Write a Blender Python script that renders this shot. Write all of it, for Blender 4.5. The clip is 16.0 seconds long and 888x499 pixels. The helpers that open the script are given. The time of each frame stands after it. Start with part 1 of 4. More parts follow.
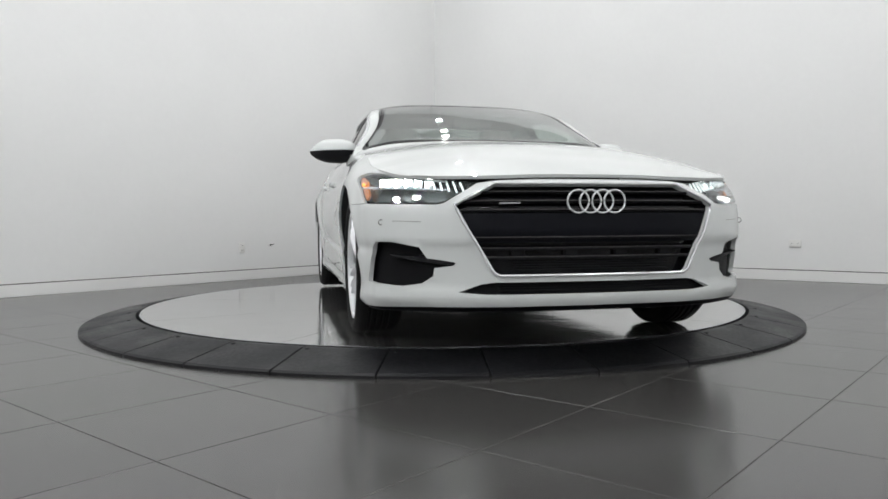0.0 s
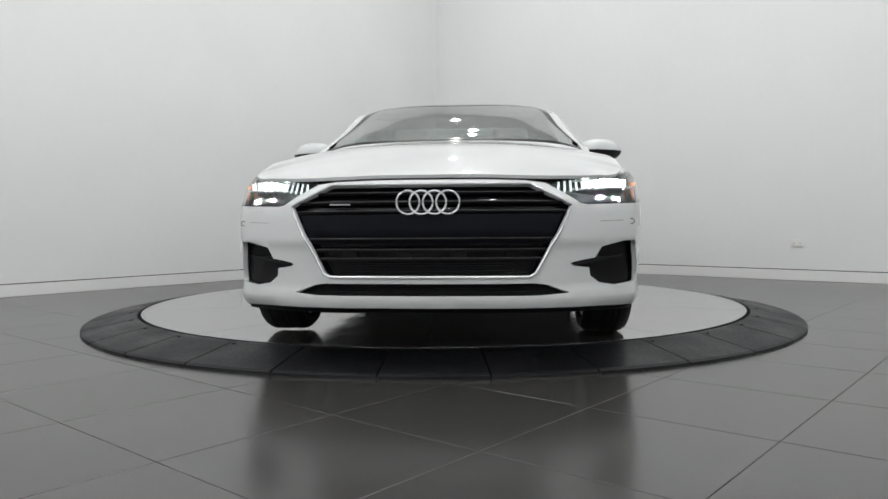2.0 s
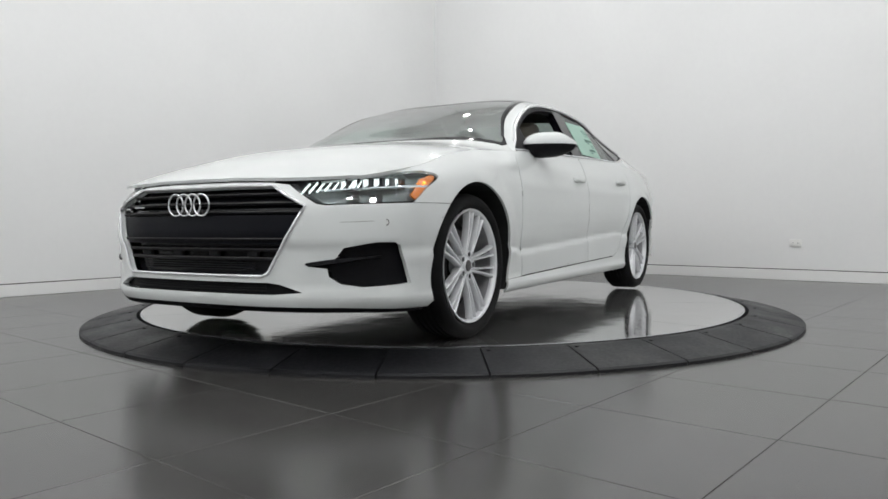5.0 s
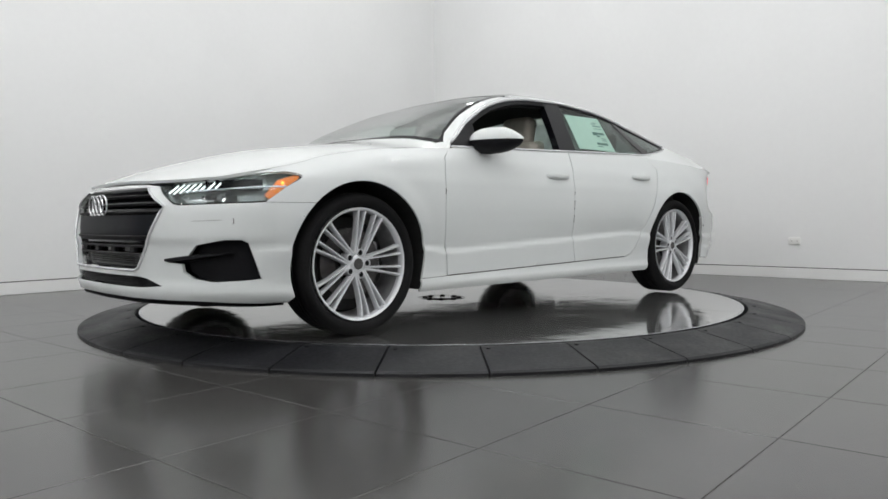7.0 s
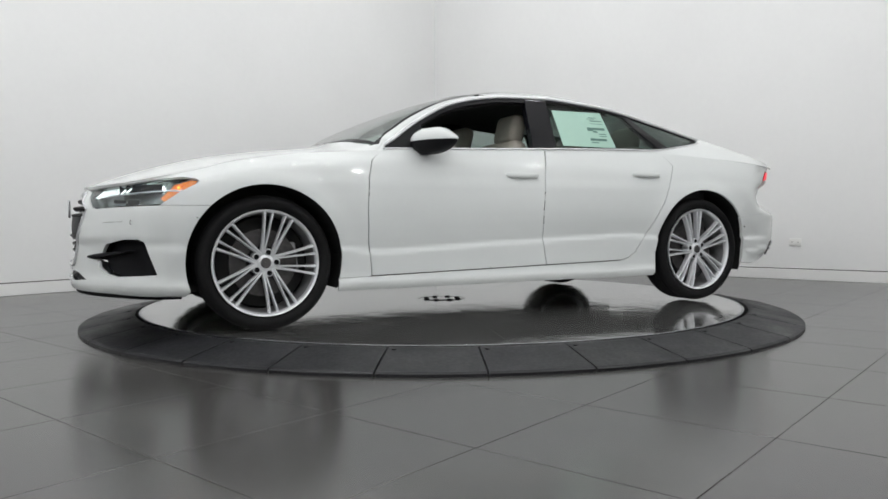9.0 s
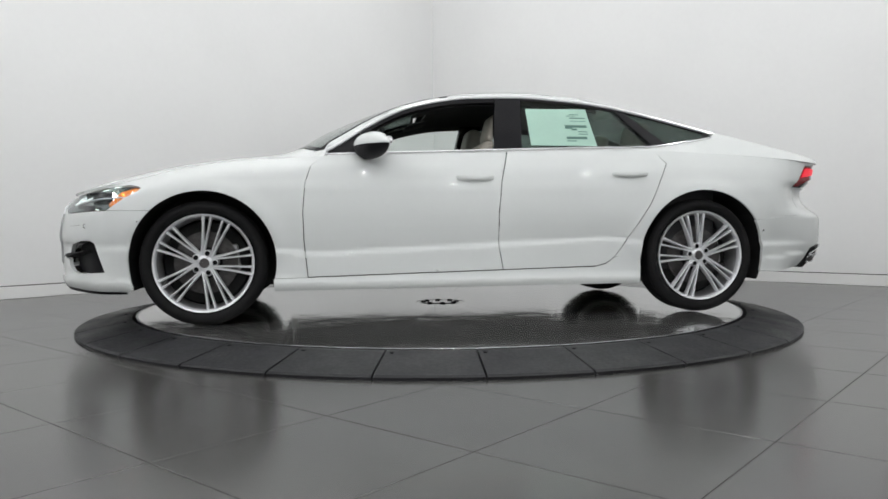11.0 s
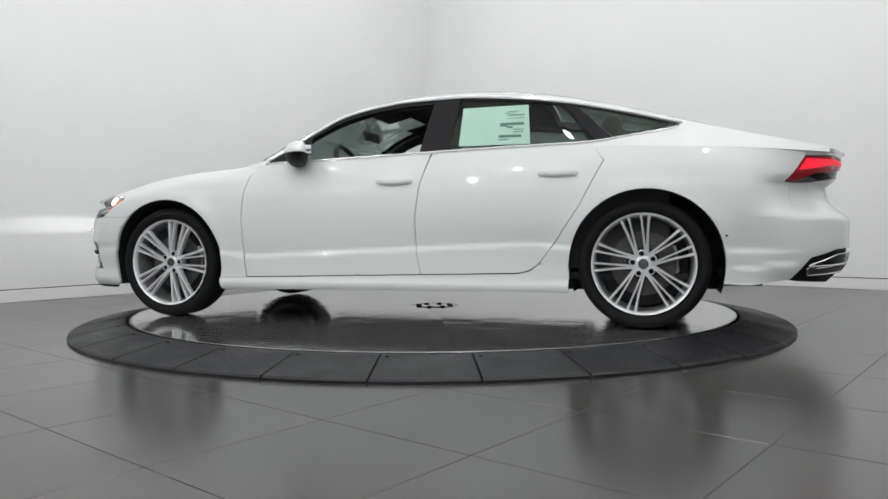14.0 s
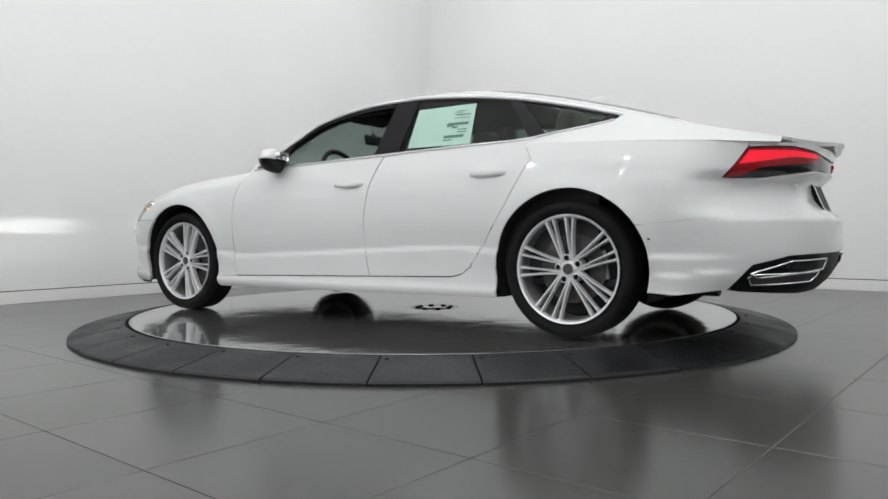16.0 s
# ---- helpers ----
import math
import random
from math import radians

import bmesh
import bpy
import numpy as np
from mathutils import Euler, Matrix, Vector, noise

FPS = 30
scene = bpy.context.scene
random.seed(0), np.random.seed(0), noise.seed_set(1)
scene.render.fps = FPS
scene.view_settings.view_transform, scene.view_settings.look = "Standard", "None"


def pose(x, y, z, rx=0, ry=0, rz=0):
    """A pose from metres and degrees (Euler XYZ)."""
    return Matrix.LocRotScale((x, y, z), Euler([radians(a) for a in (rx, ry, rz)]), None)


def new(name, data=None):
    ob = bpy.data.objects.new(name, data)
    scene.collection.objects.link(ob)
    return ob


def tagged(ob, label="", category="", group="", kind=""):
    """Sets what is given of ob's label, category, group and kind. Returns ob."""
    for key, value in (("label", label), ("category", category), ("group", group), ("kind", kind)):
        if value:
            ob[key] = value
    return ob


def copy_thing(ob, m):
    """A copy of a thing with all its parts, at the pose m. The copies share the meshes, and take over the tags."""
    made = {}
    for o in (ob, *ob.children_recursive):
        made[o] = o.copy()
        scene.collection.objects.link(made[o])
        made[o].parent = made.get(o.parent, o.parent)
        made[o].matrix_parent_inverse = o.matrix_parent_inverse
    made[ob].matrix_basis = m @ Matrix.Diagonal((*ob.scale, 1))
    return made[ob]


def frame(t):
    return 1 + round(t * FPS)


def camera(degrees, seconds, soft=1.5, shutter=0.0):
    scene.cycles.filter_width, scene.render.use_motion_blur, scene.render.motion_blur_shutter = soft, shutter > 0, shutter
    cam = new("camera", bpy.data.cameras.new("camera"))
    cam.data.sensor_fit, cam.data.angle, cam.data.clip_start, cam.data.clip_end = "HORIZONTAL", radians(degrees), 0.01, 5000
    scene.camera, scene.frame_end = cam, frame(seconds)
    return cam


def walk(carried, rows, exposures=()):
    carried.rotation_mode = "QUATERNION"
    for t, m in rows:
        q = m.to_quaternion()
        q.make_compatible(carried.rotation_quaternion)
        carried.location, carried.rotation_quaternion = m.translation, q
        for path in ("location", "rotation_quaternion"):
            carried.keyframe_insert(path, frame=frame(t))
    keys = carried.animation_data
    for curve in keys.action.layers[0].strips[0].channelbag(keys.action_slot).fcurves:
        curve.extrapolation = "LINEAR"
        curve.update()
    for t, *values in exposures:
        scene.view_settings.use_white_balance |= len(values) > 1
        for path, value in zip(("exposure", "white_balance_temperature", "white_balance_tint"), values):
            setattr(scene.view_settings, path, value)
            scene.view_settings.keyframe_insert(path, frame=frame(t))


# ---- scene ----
from mathutils import geometry

# the camera: held almost still before the turntable, whose axis is the origin
cam = camera(62.46, 16.0, soft=1.6)
PATH = [(0, -0.006, -5.256, 0.624, 87.95, -0.21), (0.5, -0.004, -5.259, 0.63, 87.82, -0.14), (1, 0.0, -5.258, 0.632, 87.78, -0.05), (1.5, 0.002, -5.257, 0.632, 87.8, -0.01),
        (2, 0.001, -5.258, 0.63, 87.87, -0.03), (2.5, 0.001, -5.259, 0.628, 87.92, -0.04), (3, 0.002, -5.263, 0.627, 87.95, -0.03), (3.5, 0.003, -5.265, 0.627, 87.95, -0.05),
        (4, 0.003, -5.265, 0.626, 87.95, -0.08), (6.5, -0.007, -5.259, 0.628, 87.75, -0.22), (7, -0.005, -5.257, 0.627, 87.73, -0.25), (7.5, 0.0, -5.258, 0.625, 87.74, -0.22),
        (8, 0.003, -5.259, 0.623, 87.78, -0.19), (8.5, 0.006, -5.26, 0.622, 87.82, -0.13), (9, 0.008, -5.261, 0.622, 87.86, -0.1), (11.5, 0.007, -5.25, 0.619, 88.18, -0.33),
        (12, 0.005, -5.25, 0.619, 88.22, -0.41), (12.5, 0.001, -5.249, 0.617, 88.27, -0.52), (13, 0.0, -5.25, 0.617, 88.32, -0.63), (13.5, -0.002, -5.25, 0.616, 88.37, -0.75),
        (14, -0.003, -5.249, 0.617, 88.44, -0.81), (14.5, -0.003, -5.247, 0.616, 88.53, -0.83), (15, -0.002, -5.246, 0.616, 88.59, -0.82), (15.5, -0.001, -5.246, 0.618, 88.58, -0.79),
        (16, -0.003, -5.248, 0.621, 88.53, -0.82)]
walk(cam, [(t, pose(x, y, z, rx, 0, rz) @ pose(0, 0, 0, 0, 0, -.39)) for t, x, y, z, rx, rz in PATH],
     exposures=[(0, 0), (.8, -.07), (1.8, -.1), (2.8, -.07), (4, -.03), (6.5, 0), (16, 0)])

# ---------------------------------------------------------------- light
GRID = 49.70                       # the room's and the tiles' direction, degrees
GU = Vector((math.cos(radians(GRID)), math.sin(radians(GRID)), 0))
GV = Vector((GU.y, -GU.x, 0))
WALL_L, WALL_R, ROOM_A, ROOM_B, CEIL = -3.652, 4.176, -8.5, 8.0, 5.0
scene.view_settings.exposure = 0.0
world = bpy.data.worlds.new("world")
world.use_nodes = True
world.node_tree.nodes["Background"].inputs[0].default_value = (1, 1, 1, 1)
world.node_tree.nodes["Background"].inputs[1].default_value = 0.02
scene.world = world
# hanging lamps in rows along the two walls behind the car and over the floor
LAMPS = [(1.2, b, 46) for b in (-.7, 1.6, 3.9, 6.2)] + [(a, -.7, 50) for a in (-1.1, -3.4, -5.7, -7.8)]
# the last lamp is added near the corner to brighten the walls there
LAMPS += [(a, b, 25) for a in (-7.2, -5.2, -3.2, -1.2) for b in (1.4, 3.3, 5.2)] + [(2.5, -2.0, 16)]


def room_point(a, b, z=0.0):
    return GU * a + GV * b + Vector((0, 0, z))


# ---------------------------------------------------------------- materials
def material(name, color, rough=.5, metal=0.0, **more):
    m = bpy.data.materials.new(name)
    m.use_nodes = True
    b = m.node_tree.nodes["Principled BSDF"]
    b.inputs["Base Color"].default_value = (*color, 1)
    b.inputs["Roughness"].default_value = rough
    b.inputs["Metallic"].default_value = metal
    for key, value in more.items():
        b.inputs[key.replace("_", " ")].default_value = value
    return m


def varied(m, scale, amount, bump=0.0, rough=0.0, detail=6.0, fine=0.0, island=False, objects=False, place=False):
    """Two scales of noise in the colour, and relief and gloss that vary with it."""
    t = m.node_tree
    b = t.nodes["Principled BSDF"]
    co = t.nodes.new("ShaderNodeTexCoord")
    n = t.nodes.new("ShaderNodeTexNoise")
    n.inputs["Scale"].default_value, n.inputs["Detail"].default_value = scale, detail
    n2 = t.nodes.new("ShaderNodeTexNoise")
    n2.inputs["Scale"].default_value, n2.inputs["Detail"].default_value = scale * 17, 4.0
    where = t.nodes.new("ShaderNodeNewGeometry").outputs["Position"] if place else co.outputs["Object"]
    t.links.new(where, n.inputs["Vector"])
    t.links.new(where, n2.inputs["Vector"])
    mix = t.nodes.new("ShaderNodeMath")
    mix.operation = "MULTIPLY_ADD"
    mix.inputs[1].default_value = .5
    t.links.new(n2.outputs[0], mix.inputs[0])
    t.links.new(n.outputs[0], mix.inputs[2])
    base = b.inputs["Base Color"].default_value[:]
    ramp = t.nodes.new("ShaderNodeMapRange")
    ramp.inputs[1].default_value, ramp.inputs[2].default_value = .45, 1.05
    ramp.inputs[3].default_value, ramp.inputs[4].default_value = 1 - amount, 1 + amount
    t.links.new(mix.outputs[0], ramp.inputs[0])
    value = ramp.outputs[0]
    if objects:
        oi = t.nodes.new("ShaderNodeObjectInfo")
        r2 = t.nodes.new("ShaderNodeMapRange")
        r2.inputs[3].default_value, r2.inputs[4].default_value = .92, 1.08
        t.links.new(oi.outputs["Random"], r2.inputs[0])
        mm = t.nodes.new("ShaderNodeMath")
        mm.operation = "MULTIPLY"
        t.links.new(value, mm.inputs[0])
        t.links.new(r2.outputs[0], mm.inputs[1])
        value = mm.outputs[0]
    mul = t.nodes.new("ShaderNodeVectorMath")
    mul.operation = "SCALE"
    mul.inputs[0].default_value = base[:3]
    t.links.new(value, mul.inputs["Scale"])
    t.links.new(mul.outputs[0], b.inputs["Base Color"])
    if rough:
        rr = t.nodes.new("ShaderNodeMapRange")
        rr.inputs[1].default_value, rr.inputs[2].default_value = .45, 1.05
        r0 = b.inputs["Roughness"].default_value
        rr.inputs[3].default_value, rr.inputs[4].default_value = r0 - rough, r0 + rough
        t.links.new(mix.outputs[0], rr.inputs[0])
        t.links.new(rr.outputs[0], b.inputs["Roughness"])
    if bump:
        bu = t.nodes.new("ShaderNodeBump")
        bu.inputs["Strength"].default_value, bu.inputs["Distance"].default_value = bump, fine or .002
        t.links.new(n2.outputs[0], bu.inputs["Height"])
        t.links.new(bu.outputs[0], b.inputs["Normal"])
    return m


def glass(name, tint, see, shine=.026, power=5.0):
    """A thin pane: clear through, with a gloss that grows at grazing angles."""
    m = bpy.data.materials.new(name)
    m.use_nodes = True
    t = m.node_tree
    t.nodes.remove(t.nodes["Principled BSDF"])
    out = t.nodes["Material Output"]
    tr = t.nodes.new("ShaderNodeBsdfTransparent")
    tr.inputs[0].default_value = (*[c * see for c in tint], 1)
    gl = t.nodes.new("ShaderNodeBsdfGlossy")
    gl.inputs["Roughness"].default_value = .02
    lw = t.nodes.new("ShaderNodeLayerWeight")
    lw.inputs[0].default_value = .5
    pw = t.nodes.new("ShaderNodeMath")
    pw.operation = "POWER"
    pw.inputs[1].default_value = power
    t.links.new(lw.outputs["Facing"], pw.inputs[0])
    fr = t.nodes.new("ShaderNodeMath")
    fr.operation = "MULTIPLY_ADD"
    fr.inputs[1].default_value, fr.inputs[2].default_value = .9, shine
    t.links.new(pw.outputs[0], fr.inputs[0])
    mx = t.nodes.new("ShaderNodeMixShader")
    t.links.new(fr.outputs[0], mx.inputs[0])
    t.links.new(tr.outputs[0], mx.inputs[1])
    t.links.new(gl.outputs[0], mx.inputs[2])
    t.links.new(mx.outputs[0], out.inputs["Surface"])
    return m


def glow(name, color, strength):
    m = material(name, color, .4)
    b = m.node_tree.nodes["Principled BSDF"]
    b.inputs["Emission Color"].default_value = (*color, 1)
    b.inputs["Emission Strength"].default_value = strength
    return m


PAINT = varied(material("white_car_paint", (.69, .715, .71), .4, 0, Specular_IOR_Level=.08, Coat_Weight=1.0, Coat_Roughness=.018), 2.0, .015)
BLACK = varied(material("black_plastic", (.005, .005, .0065), .5, 0, Specular_IOR_Level=.16), 60, .25, .2)
GLOSS = material("gloss_black", (.006, .006, .008), .08, 0, Specular_IOR_Level=.28)
DARK = material("dark_underbody", (.01, .01, .01), .8)
RUBBER = varied(material("tyre_rubber", (.0065, .0065, .007), .7, 0, Specular_IOR_Level=.18), 40, .3, .3, .05)
ALLOY = varied(material("silver_alloy", (.74, .75, .77), .36, .5, Coat_Weight=.4), 30, .04, 0, .04)
CHROME = material("chrome", (.85, .86, .88), .14, 1.0)
BRIGHT = material("bright_trim", (.80, .81, .83), .22, .45, Coat_Weight=1.0)
SATIN = material("satin_aluminium", (.72, .73, .75), .25, 1.0)
CALIPER_BARREL = varied(material("grey_caliper_and_shaded_barrel", (.34, .34, .35), .4, .6), 30, .15, .1)
IRON = varied(material("brake_iron", (.10, .095, .095), .45, .8), 40, .3, .2)
WINDOW = glass("clear_window_glass", (.95, .985, .97), .98)
TINTED = glass("tinted_window_glass", (.82, .90, .87), .70)
SCREEN = glass("windscreen_glass", (.84, .94, .90), .88, .08, 2.2)
LENS = glass("lamp_lens", (.97, .99, 1), .98)
RED = material("red_lamp_plastic", (.30, .004, .010), .08, 0, Specular_IOR_Level=.35)
REDGLOW = glow("lit_red_lamp", (.80, .008, .03), .62)
AMBER = material("amber_reflector", (.85, .22, .02), .15, 0, Coat_Weight=1.0)
AMBERGLOW = glow("lit_amber_lamp", (1, .36, .05), 1.6)
LEDBAR = glow("lit_white_led_bar", (.93, 1, .97), 1.1)
BEAM = glow("lit_headlamp_led", (.93, 1, .97), 30)
# two emitters added inside the headlamps to cast their patch on the wall
FLOOD = glow("added_soft_beam_glow", (.95, 1, .97), 6000)
HOTBEAM = glow("added_strong_beam_glow", (.95, 1, .98), 150000)
CARRIER = varied(material("dark_grey_plastic", (.005, .0056, .0085), .45, 0, Specular_IOR_Level=.12), 50, .15, .1)
HOUSING = material("grey_lamp_housing", (.16, .175, .17), .25, .7)
LEATHER = varied(material("beige_leather", (.42, .39, .34), .55), 25, .1, .3)
CABIN = varied(material("dark_cabin_plastic", (.018, .018, .02), .6), 40, .2, .2)
LINER = varied(material("dark_headlining", (.022, .022, .023), .9), 60, .1, .3)
PAPER = varied(material("sticker_paper", (.37, .57, .48), .5), 6, .06)
INK = material("printed_green_ink", (.07, .16, .13), .6)
WALLPAINT = varied(material("white_wall_paint", (.80, .805, .80), .55), 1.1, .02, .08, .03)
TRIM = varied(material("white_skirting_paint", (.80, .80, .79), .4), 4, .02, .05)
CEILING = varied(material("white_ceiling_paint", (.84, .84, .83), .8), 3, .02, .05)
TILE = varied(material("grey_porcelain_tile", (.055, .0535, .052), .21, 0, Specular_IOR_Level=.72), .9, .06, 0, 0, objects=True, place=True)
GROUT_AND_SHADOW = varied(material("dark_grout_and_shadow_line", (.045, .044, .042), .85), 30, .2, .3)
RAMP = varied(material("black_rubber_ramp", (.0130, .0134, .0155), .52, 0, Specular_IOR_Level=.28), 3.5, .45, .15, .17, objects=True, place=True)
DISC = varied(material("polished_steel_plate", (.58, .58, .575), .095, .90), 2.2, .07, .02, .035)


def warped(m, scale, strength, distance):
    """Slow waves in a plate, on top of its fine relief."""
    t = m.node_tree
    co = t.nodes.new("ShaderNodeTexCoord")
    n = t.nodes.new("ShaderNodeTexNoise")
    n.inputs["Scale"].default_value, n.inputs["Detail"].default_value = scale, 3.0
    t.links.new(co.outputs["Object"], n.inputs["Vector"])
    bu = t.nodes.new("ShaderNodeBump")
    bu.inputs["Strength"].default_value, bu.inputs["Distance"].default_value = strength, distance
    t.links.new(n.outputs[0], bu.inputs["Height"])
    b = t.nodes["Principled BSDF"]
    if b.inputs["Normal"].links:
        t.links.new(b.inputs["Normal"].links[0].from_socket, bu.inputs["Normal"])
    t.links.new(bu.outputs[0], b.inputs["Normal"])
    return m


warped(DISC, 4.0, .3, .010)
PLASTIC = varied(material("white_outlet_plastic", (.78, .78, .76), .35), 20, .02)
SPOT = glow("lit_downlight", (1, .985, .95), 30)


# ---------------------------------------------------------------- mesh helpers
def mesh_object(name, verts, faces, mat, parent=None, label="", smooth=False, sharp_from=None):
    me = bpy.data.meshes.new(name)
    me.from_pydata([tuple(v) for v in verts], [], faces)
    me.materials.append(mat)
    if smooth:
        me.shade_smooth()
        if sharp_from is not None:
            for poly in me.polygons[sharp_from:]:
                poly.use_smooth = False
    ob = new(name, me)
    if parent is not None:
        ob.parent = parent
    if label:
        tagged(ob, label)
    return ob


def part(name, bm, mat, parent=None, label="", smooth=False):
    me = bpy.data.meshes.new(name)
    bm.to_mesh(me)
    bm.free()
    me.materials.append(mat)
    if smooth:
        me.shade_smooth()
        me.set_sharp_from_angle(angle=radians(38))
    ob = new(name, me)
    if parent is not None:
        ob.parent = parent
    if label:
        tagged(ob, label)
    return ob


def box(bm, size, m=Matrix(), bevel=0.0, segments=2):
    made = bmesh.ops.create_cube(bm, size=1, matrix=m @ Matrix.Diagonal((*size, 1)))
    if bevel:
        edges = {e for v in made["verts"] for e in v.link_edges}
        bmesh.ops.bevel(bm, geom=list(edges), offset=bevel, segments=segments, affect="EDGES", profile=.5)
    return bm


def lathe(bm, profile, steps, axis="Y", a0=0.0, a1=math.tau, m=Matrix()):
    """Turns (radius, along) pairs round an axis."""
    closed = abs(a1 - a0 - math.tau) < 1e-6
    count = steps if closed else steps + 1
    rings = []
    for r, h in profile:
        ring = []
        for i in range(count):
            a = a0 + (a1 - a0) * i / steps
            c, s = r * math.cos(a), r * math.sin(a)
            co = {"Y": (c, h, s), "Z": (c, s, h), "X": (h, c, s)}[axis]
            ring.append(bm.verts.new(m @ Vector(co)))
        rings.append(ring)
    for p, q in zip(rings, rings[1:]):
        for i in range(steps):
            j = (i + 1) % count
            bm.faces.new((p[i], p[j], q[j], q[i]))
    return bm


def tube(bm, points, radius, sides=6, closed=False):
    """A round bar along points."""
    pts = [Vector(p) for p in points]
    n = len(pts)
    rings = []
    for i, p in enumerate(pts):
        a = pts[(i - 1) % n] if closed or i else pts[0]
        b = pts[(i + 1) % n] if closed or i < n - 1 else pts[-1]
        d = (b - a).normalized()
        side = d.cross(Vector((0, 0, 1)))
        if side.length < .05:
            side = d.cross(Vector((0, 1, 0)))
        side.normalize()
        up = side.cross(d)
        rings.append([bm.verts.new(p + (side * math.cos(k * math.tau / sides) + up * math.sin(k * math.tau / sides)) * radius) for k in range(sides)])
    pairs = list(zip(rings, rings[1:])) + ([(rings[-1], rings[0])] if closed else [])
    for p, q in pairs:
        for k in range(sides):
            bm.faces.new((p[k], p[(k + 1) % sides], q[(k + 1) % sides], q[k]))
    if not closed:
        bm.faces.new(rings[0][::-1])
        bm.faces.new(rings[-1])
    return bm


def inside(p, loop):
    x, y = p
    odd = False
    for (x0, y0), (x1, y1) in zip(loop, loop[1:] + loop[:1]):
        if (y0 > y) != (y1 > y) and x < (x1 - x0) * (y - y0) / (y1 - y0) + x0:
            odd = not odd
    return odd


def dense(loop, step):
    out = []
    for (x0, y0), (x1, y1) in zip(loop, loop[1:] + loop[:1]):
        n = max(1, int(math.hypot(x1 - x0, y1 - y0) / step + .5))
        out += [(x0 + (x1 - x0) * i / n, y0 + (y1 - y0) * i / n) for i in range(n)]
    return out


def panel(name, loop, place, mat, parent=None, step=.035, thick=.012, holes=(), mirror=False, label=""):
    """A sheet with thickness: a flat outline, with holes, laid on a curved surface by place(a, b)."""
    rims = [dense(loop, step)] + [dense(h, step) for h in holes]
    pts, edges = [], []
    for rim in rims:
        k = len(pts)
        pts += rim
        edges += [(k + i, k + (i + 1) % len(rim)) for i in range(len(rim))]
    xs, ys = [p[0] for p in loop], [p[1] for p in loop]
    edge_pts = np.array(pts)
    nx, ny = int((max(xs) - min(xs)) / step), int((max(ys) - min(ys)) / step)
    for i in range(1, nx + 1):
        for j in range(1, ny + 1):
            q = (min(xs) + i * step, min(ys) + j * step)
            if inside(q, rims[0]) and not any(inside(q, h) for h in rims[1:]):
                if np.min(np.abs(edge_pts - q).max(axis=1)) > step * .45:
                    pts.append(q)
    vs, _, fs = geometry.delaunay_2d_cdt([Vector(p) for p in pts], edges, [], 0, 1e-6)[:3]
    keep = []
    for f in fs:
        c = sum((vs[i] for i in f), Vector((0, 0))) / len(f)
        if inside(c, rims[0]) and not any(inside(c, h) for h in rims[1:]):
            keep.append(tuple(f))
    e = .004
    outer, normals = [], []
    for v in vs:
        du, dv = place(v.x + e, v.y) - place(v.x - e, v.y), place(v.x, v.y + e) - place(v.x, v.y - e)
        n = du.cross(dv)
        outer.append(place(v.x, v.y))
        normals.append(n.normalized() if n.length > 1e-12 else Vector((0, 0, 1)))
    # the normals point away from the car's middle
    score = sum(n.dot(Vector((p.x * .35, p.y, p.z - .55))) for p, n in zip(outer, normals))
    sign = 1 if score > 0 else -1
    normals = [n * sign for n in normals]
    if mirror:
        outer, normals = ([Vector((p.x, -p.y, p.z)) for p in group] for group in (outer, normals))
    inner = [p - n * thick for p, n in zip(outer, normals)]
    flip = (sign < 0) != mirror
    faces = [f[::-1] if flip else f for f in keep]
    n = len(outer)
    uses = {(a, b) for f in faces for a, b in zip(f, f[1:] + f[:1])}
    rim = [(a, b) for a, b in uses if (b, a) not in uses]
    back = [tuple(i + n for i in f[::-1]) for f in faces]
    verts, custom = outer + inner, normals + [-v for v in normals]
    copies, sides = {}, []
    for a, b in sorted(rim):
        for i in (a, b, a + n, b + n):
            if i not in copies:
                copies[i] = len(verts)
                verts.append(verts[i])
                custom.append(Vector((0, 0, 0)))
        sides.append((copies[b], copies[a], copies[a + n], copies[b + n]))
    ob = mesh_object(name, verts, faces + back + sides, mat, parent, label, True, len(faces) * 2)
    ob.data.normals_split_custom_set_from_vertices([tuple(c) for c in custom])
    return ob


def curve(points):
    """A smooth function through (x, y) points, in rising x."""
    xs, ys = [p[0] for p in points], [p[1] for p in points]
    n = len(xs)
    d = [(ys[i + 1] - ys[i]) / (xs[i + 1] - xs[i]) for i in range(n - 1)]
    m = [d[0]] + [0 if d[i - 1] * d[i] <= 0 else 2 * d[i - 1] * d[i] / (d[i - 1] + d[i]) for i in range(1, n - 1)] + [d[-1]]

    def exact(x):
        if x <= xs[0]:
            return ys[0] + m[0] * (x - xs[0])
        if x >= xs[-1]:
            return ys[-1] + m[-1] * (x - xs[-1])
        i = next(k for k in range(n - 1) if x <= xs[k + 1])
        h = xs[i + 1] - xs[i]
        t = (x - xs[i]) / h
        return ((1 + 2 * t) * (1 - t) ** 2 * ys[i] + t * (1 - t) ** 2 * h * m[i] + t * t * (3 - 2 * t) * ys[i + 1] + t * t * (t - 1) * h * m[i + 1])
    lo, hi, steps = xs[0] - .3, xs[-1] + .3, 3000
    table = [exact(lo + (hi - lo) * k / steps) for k in range(steps + 1)]

    def f(x):
        q = min(max((x - lo) / (hi - lo) * steps, 0), steps - 1e-6)
        k = int(q)
        return table[k] + (table[k + 1] - table[k]) * (q - k)
    return f


def smooth(a, b, x):
    t = min(1, max(0, (x - a) / (b - a)))
    return t * t * (3 - 2 * t)


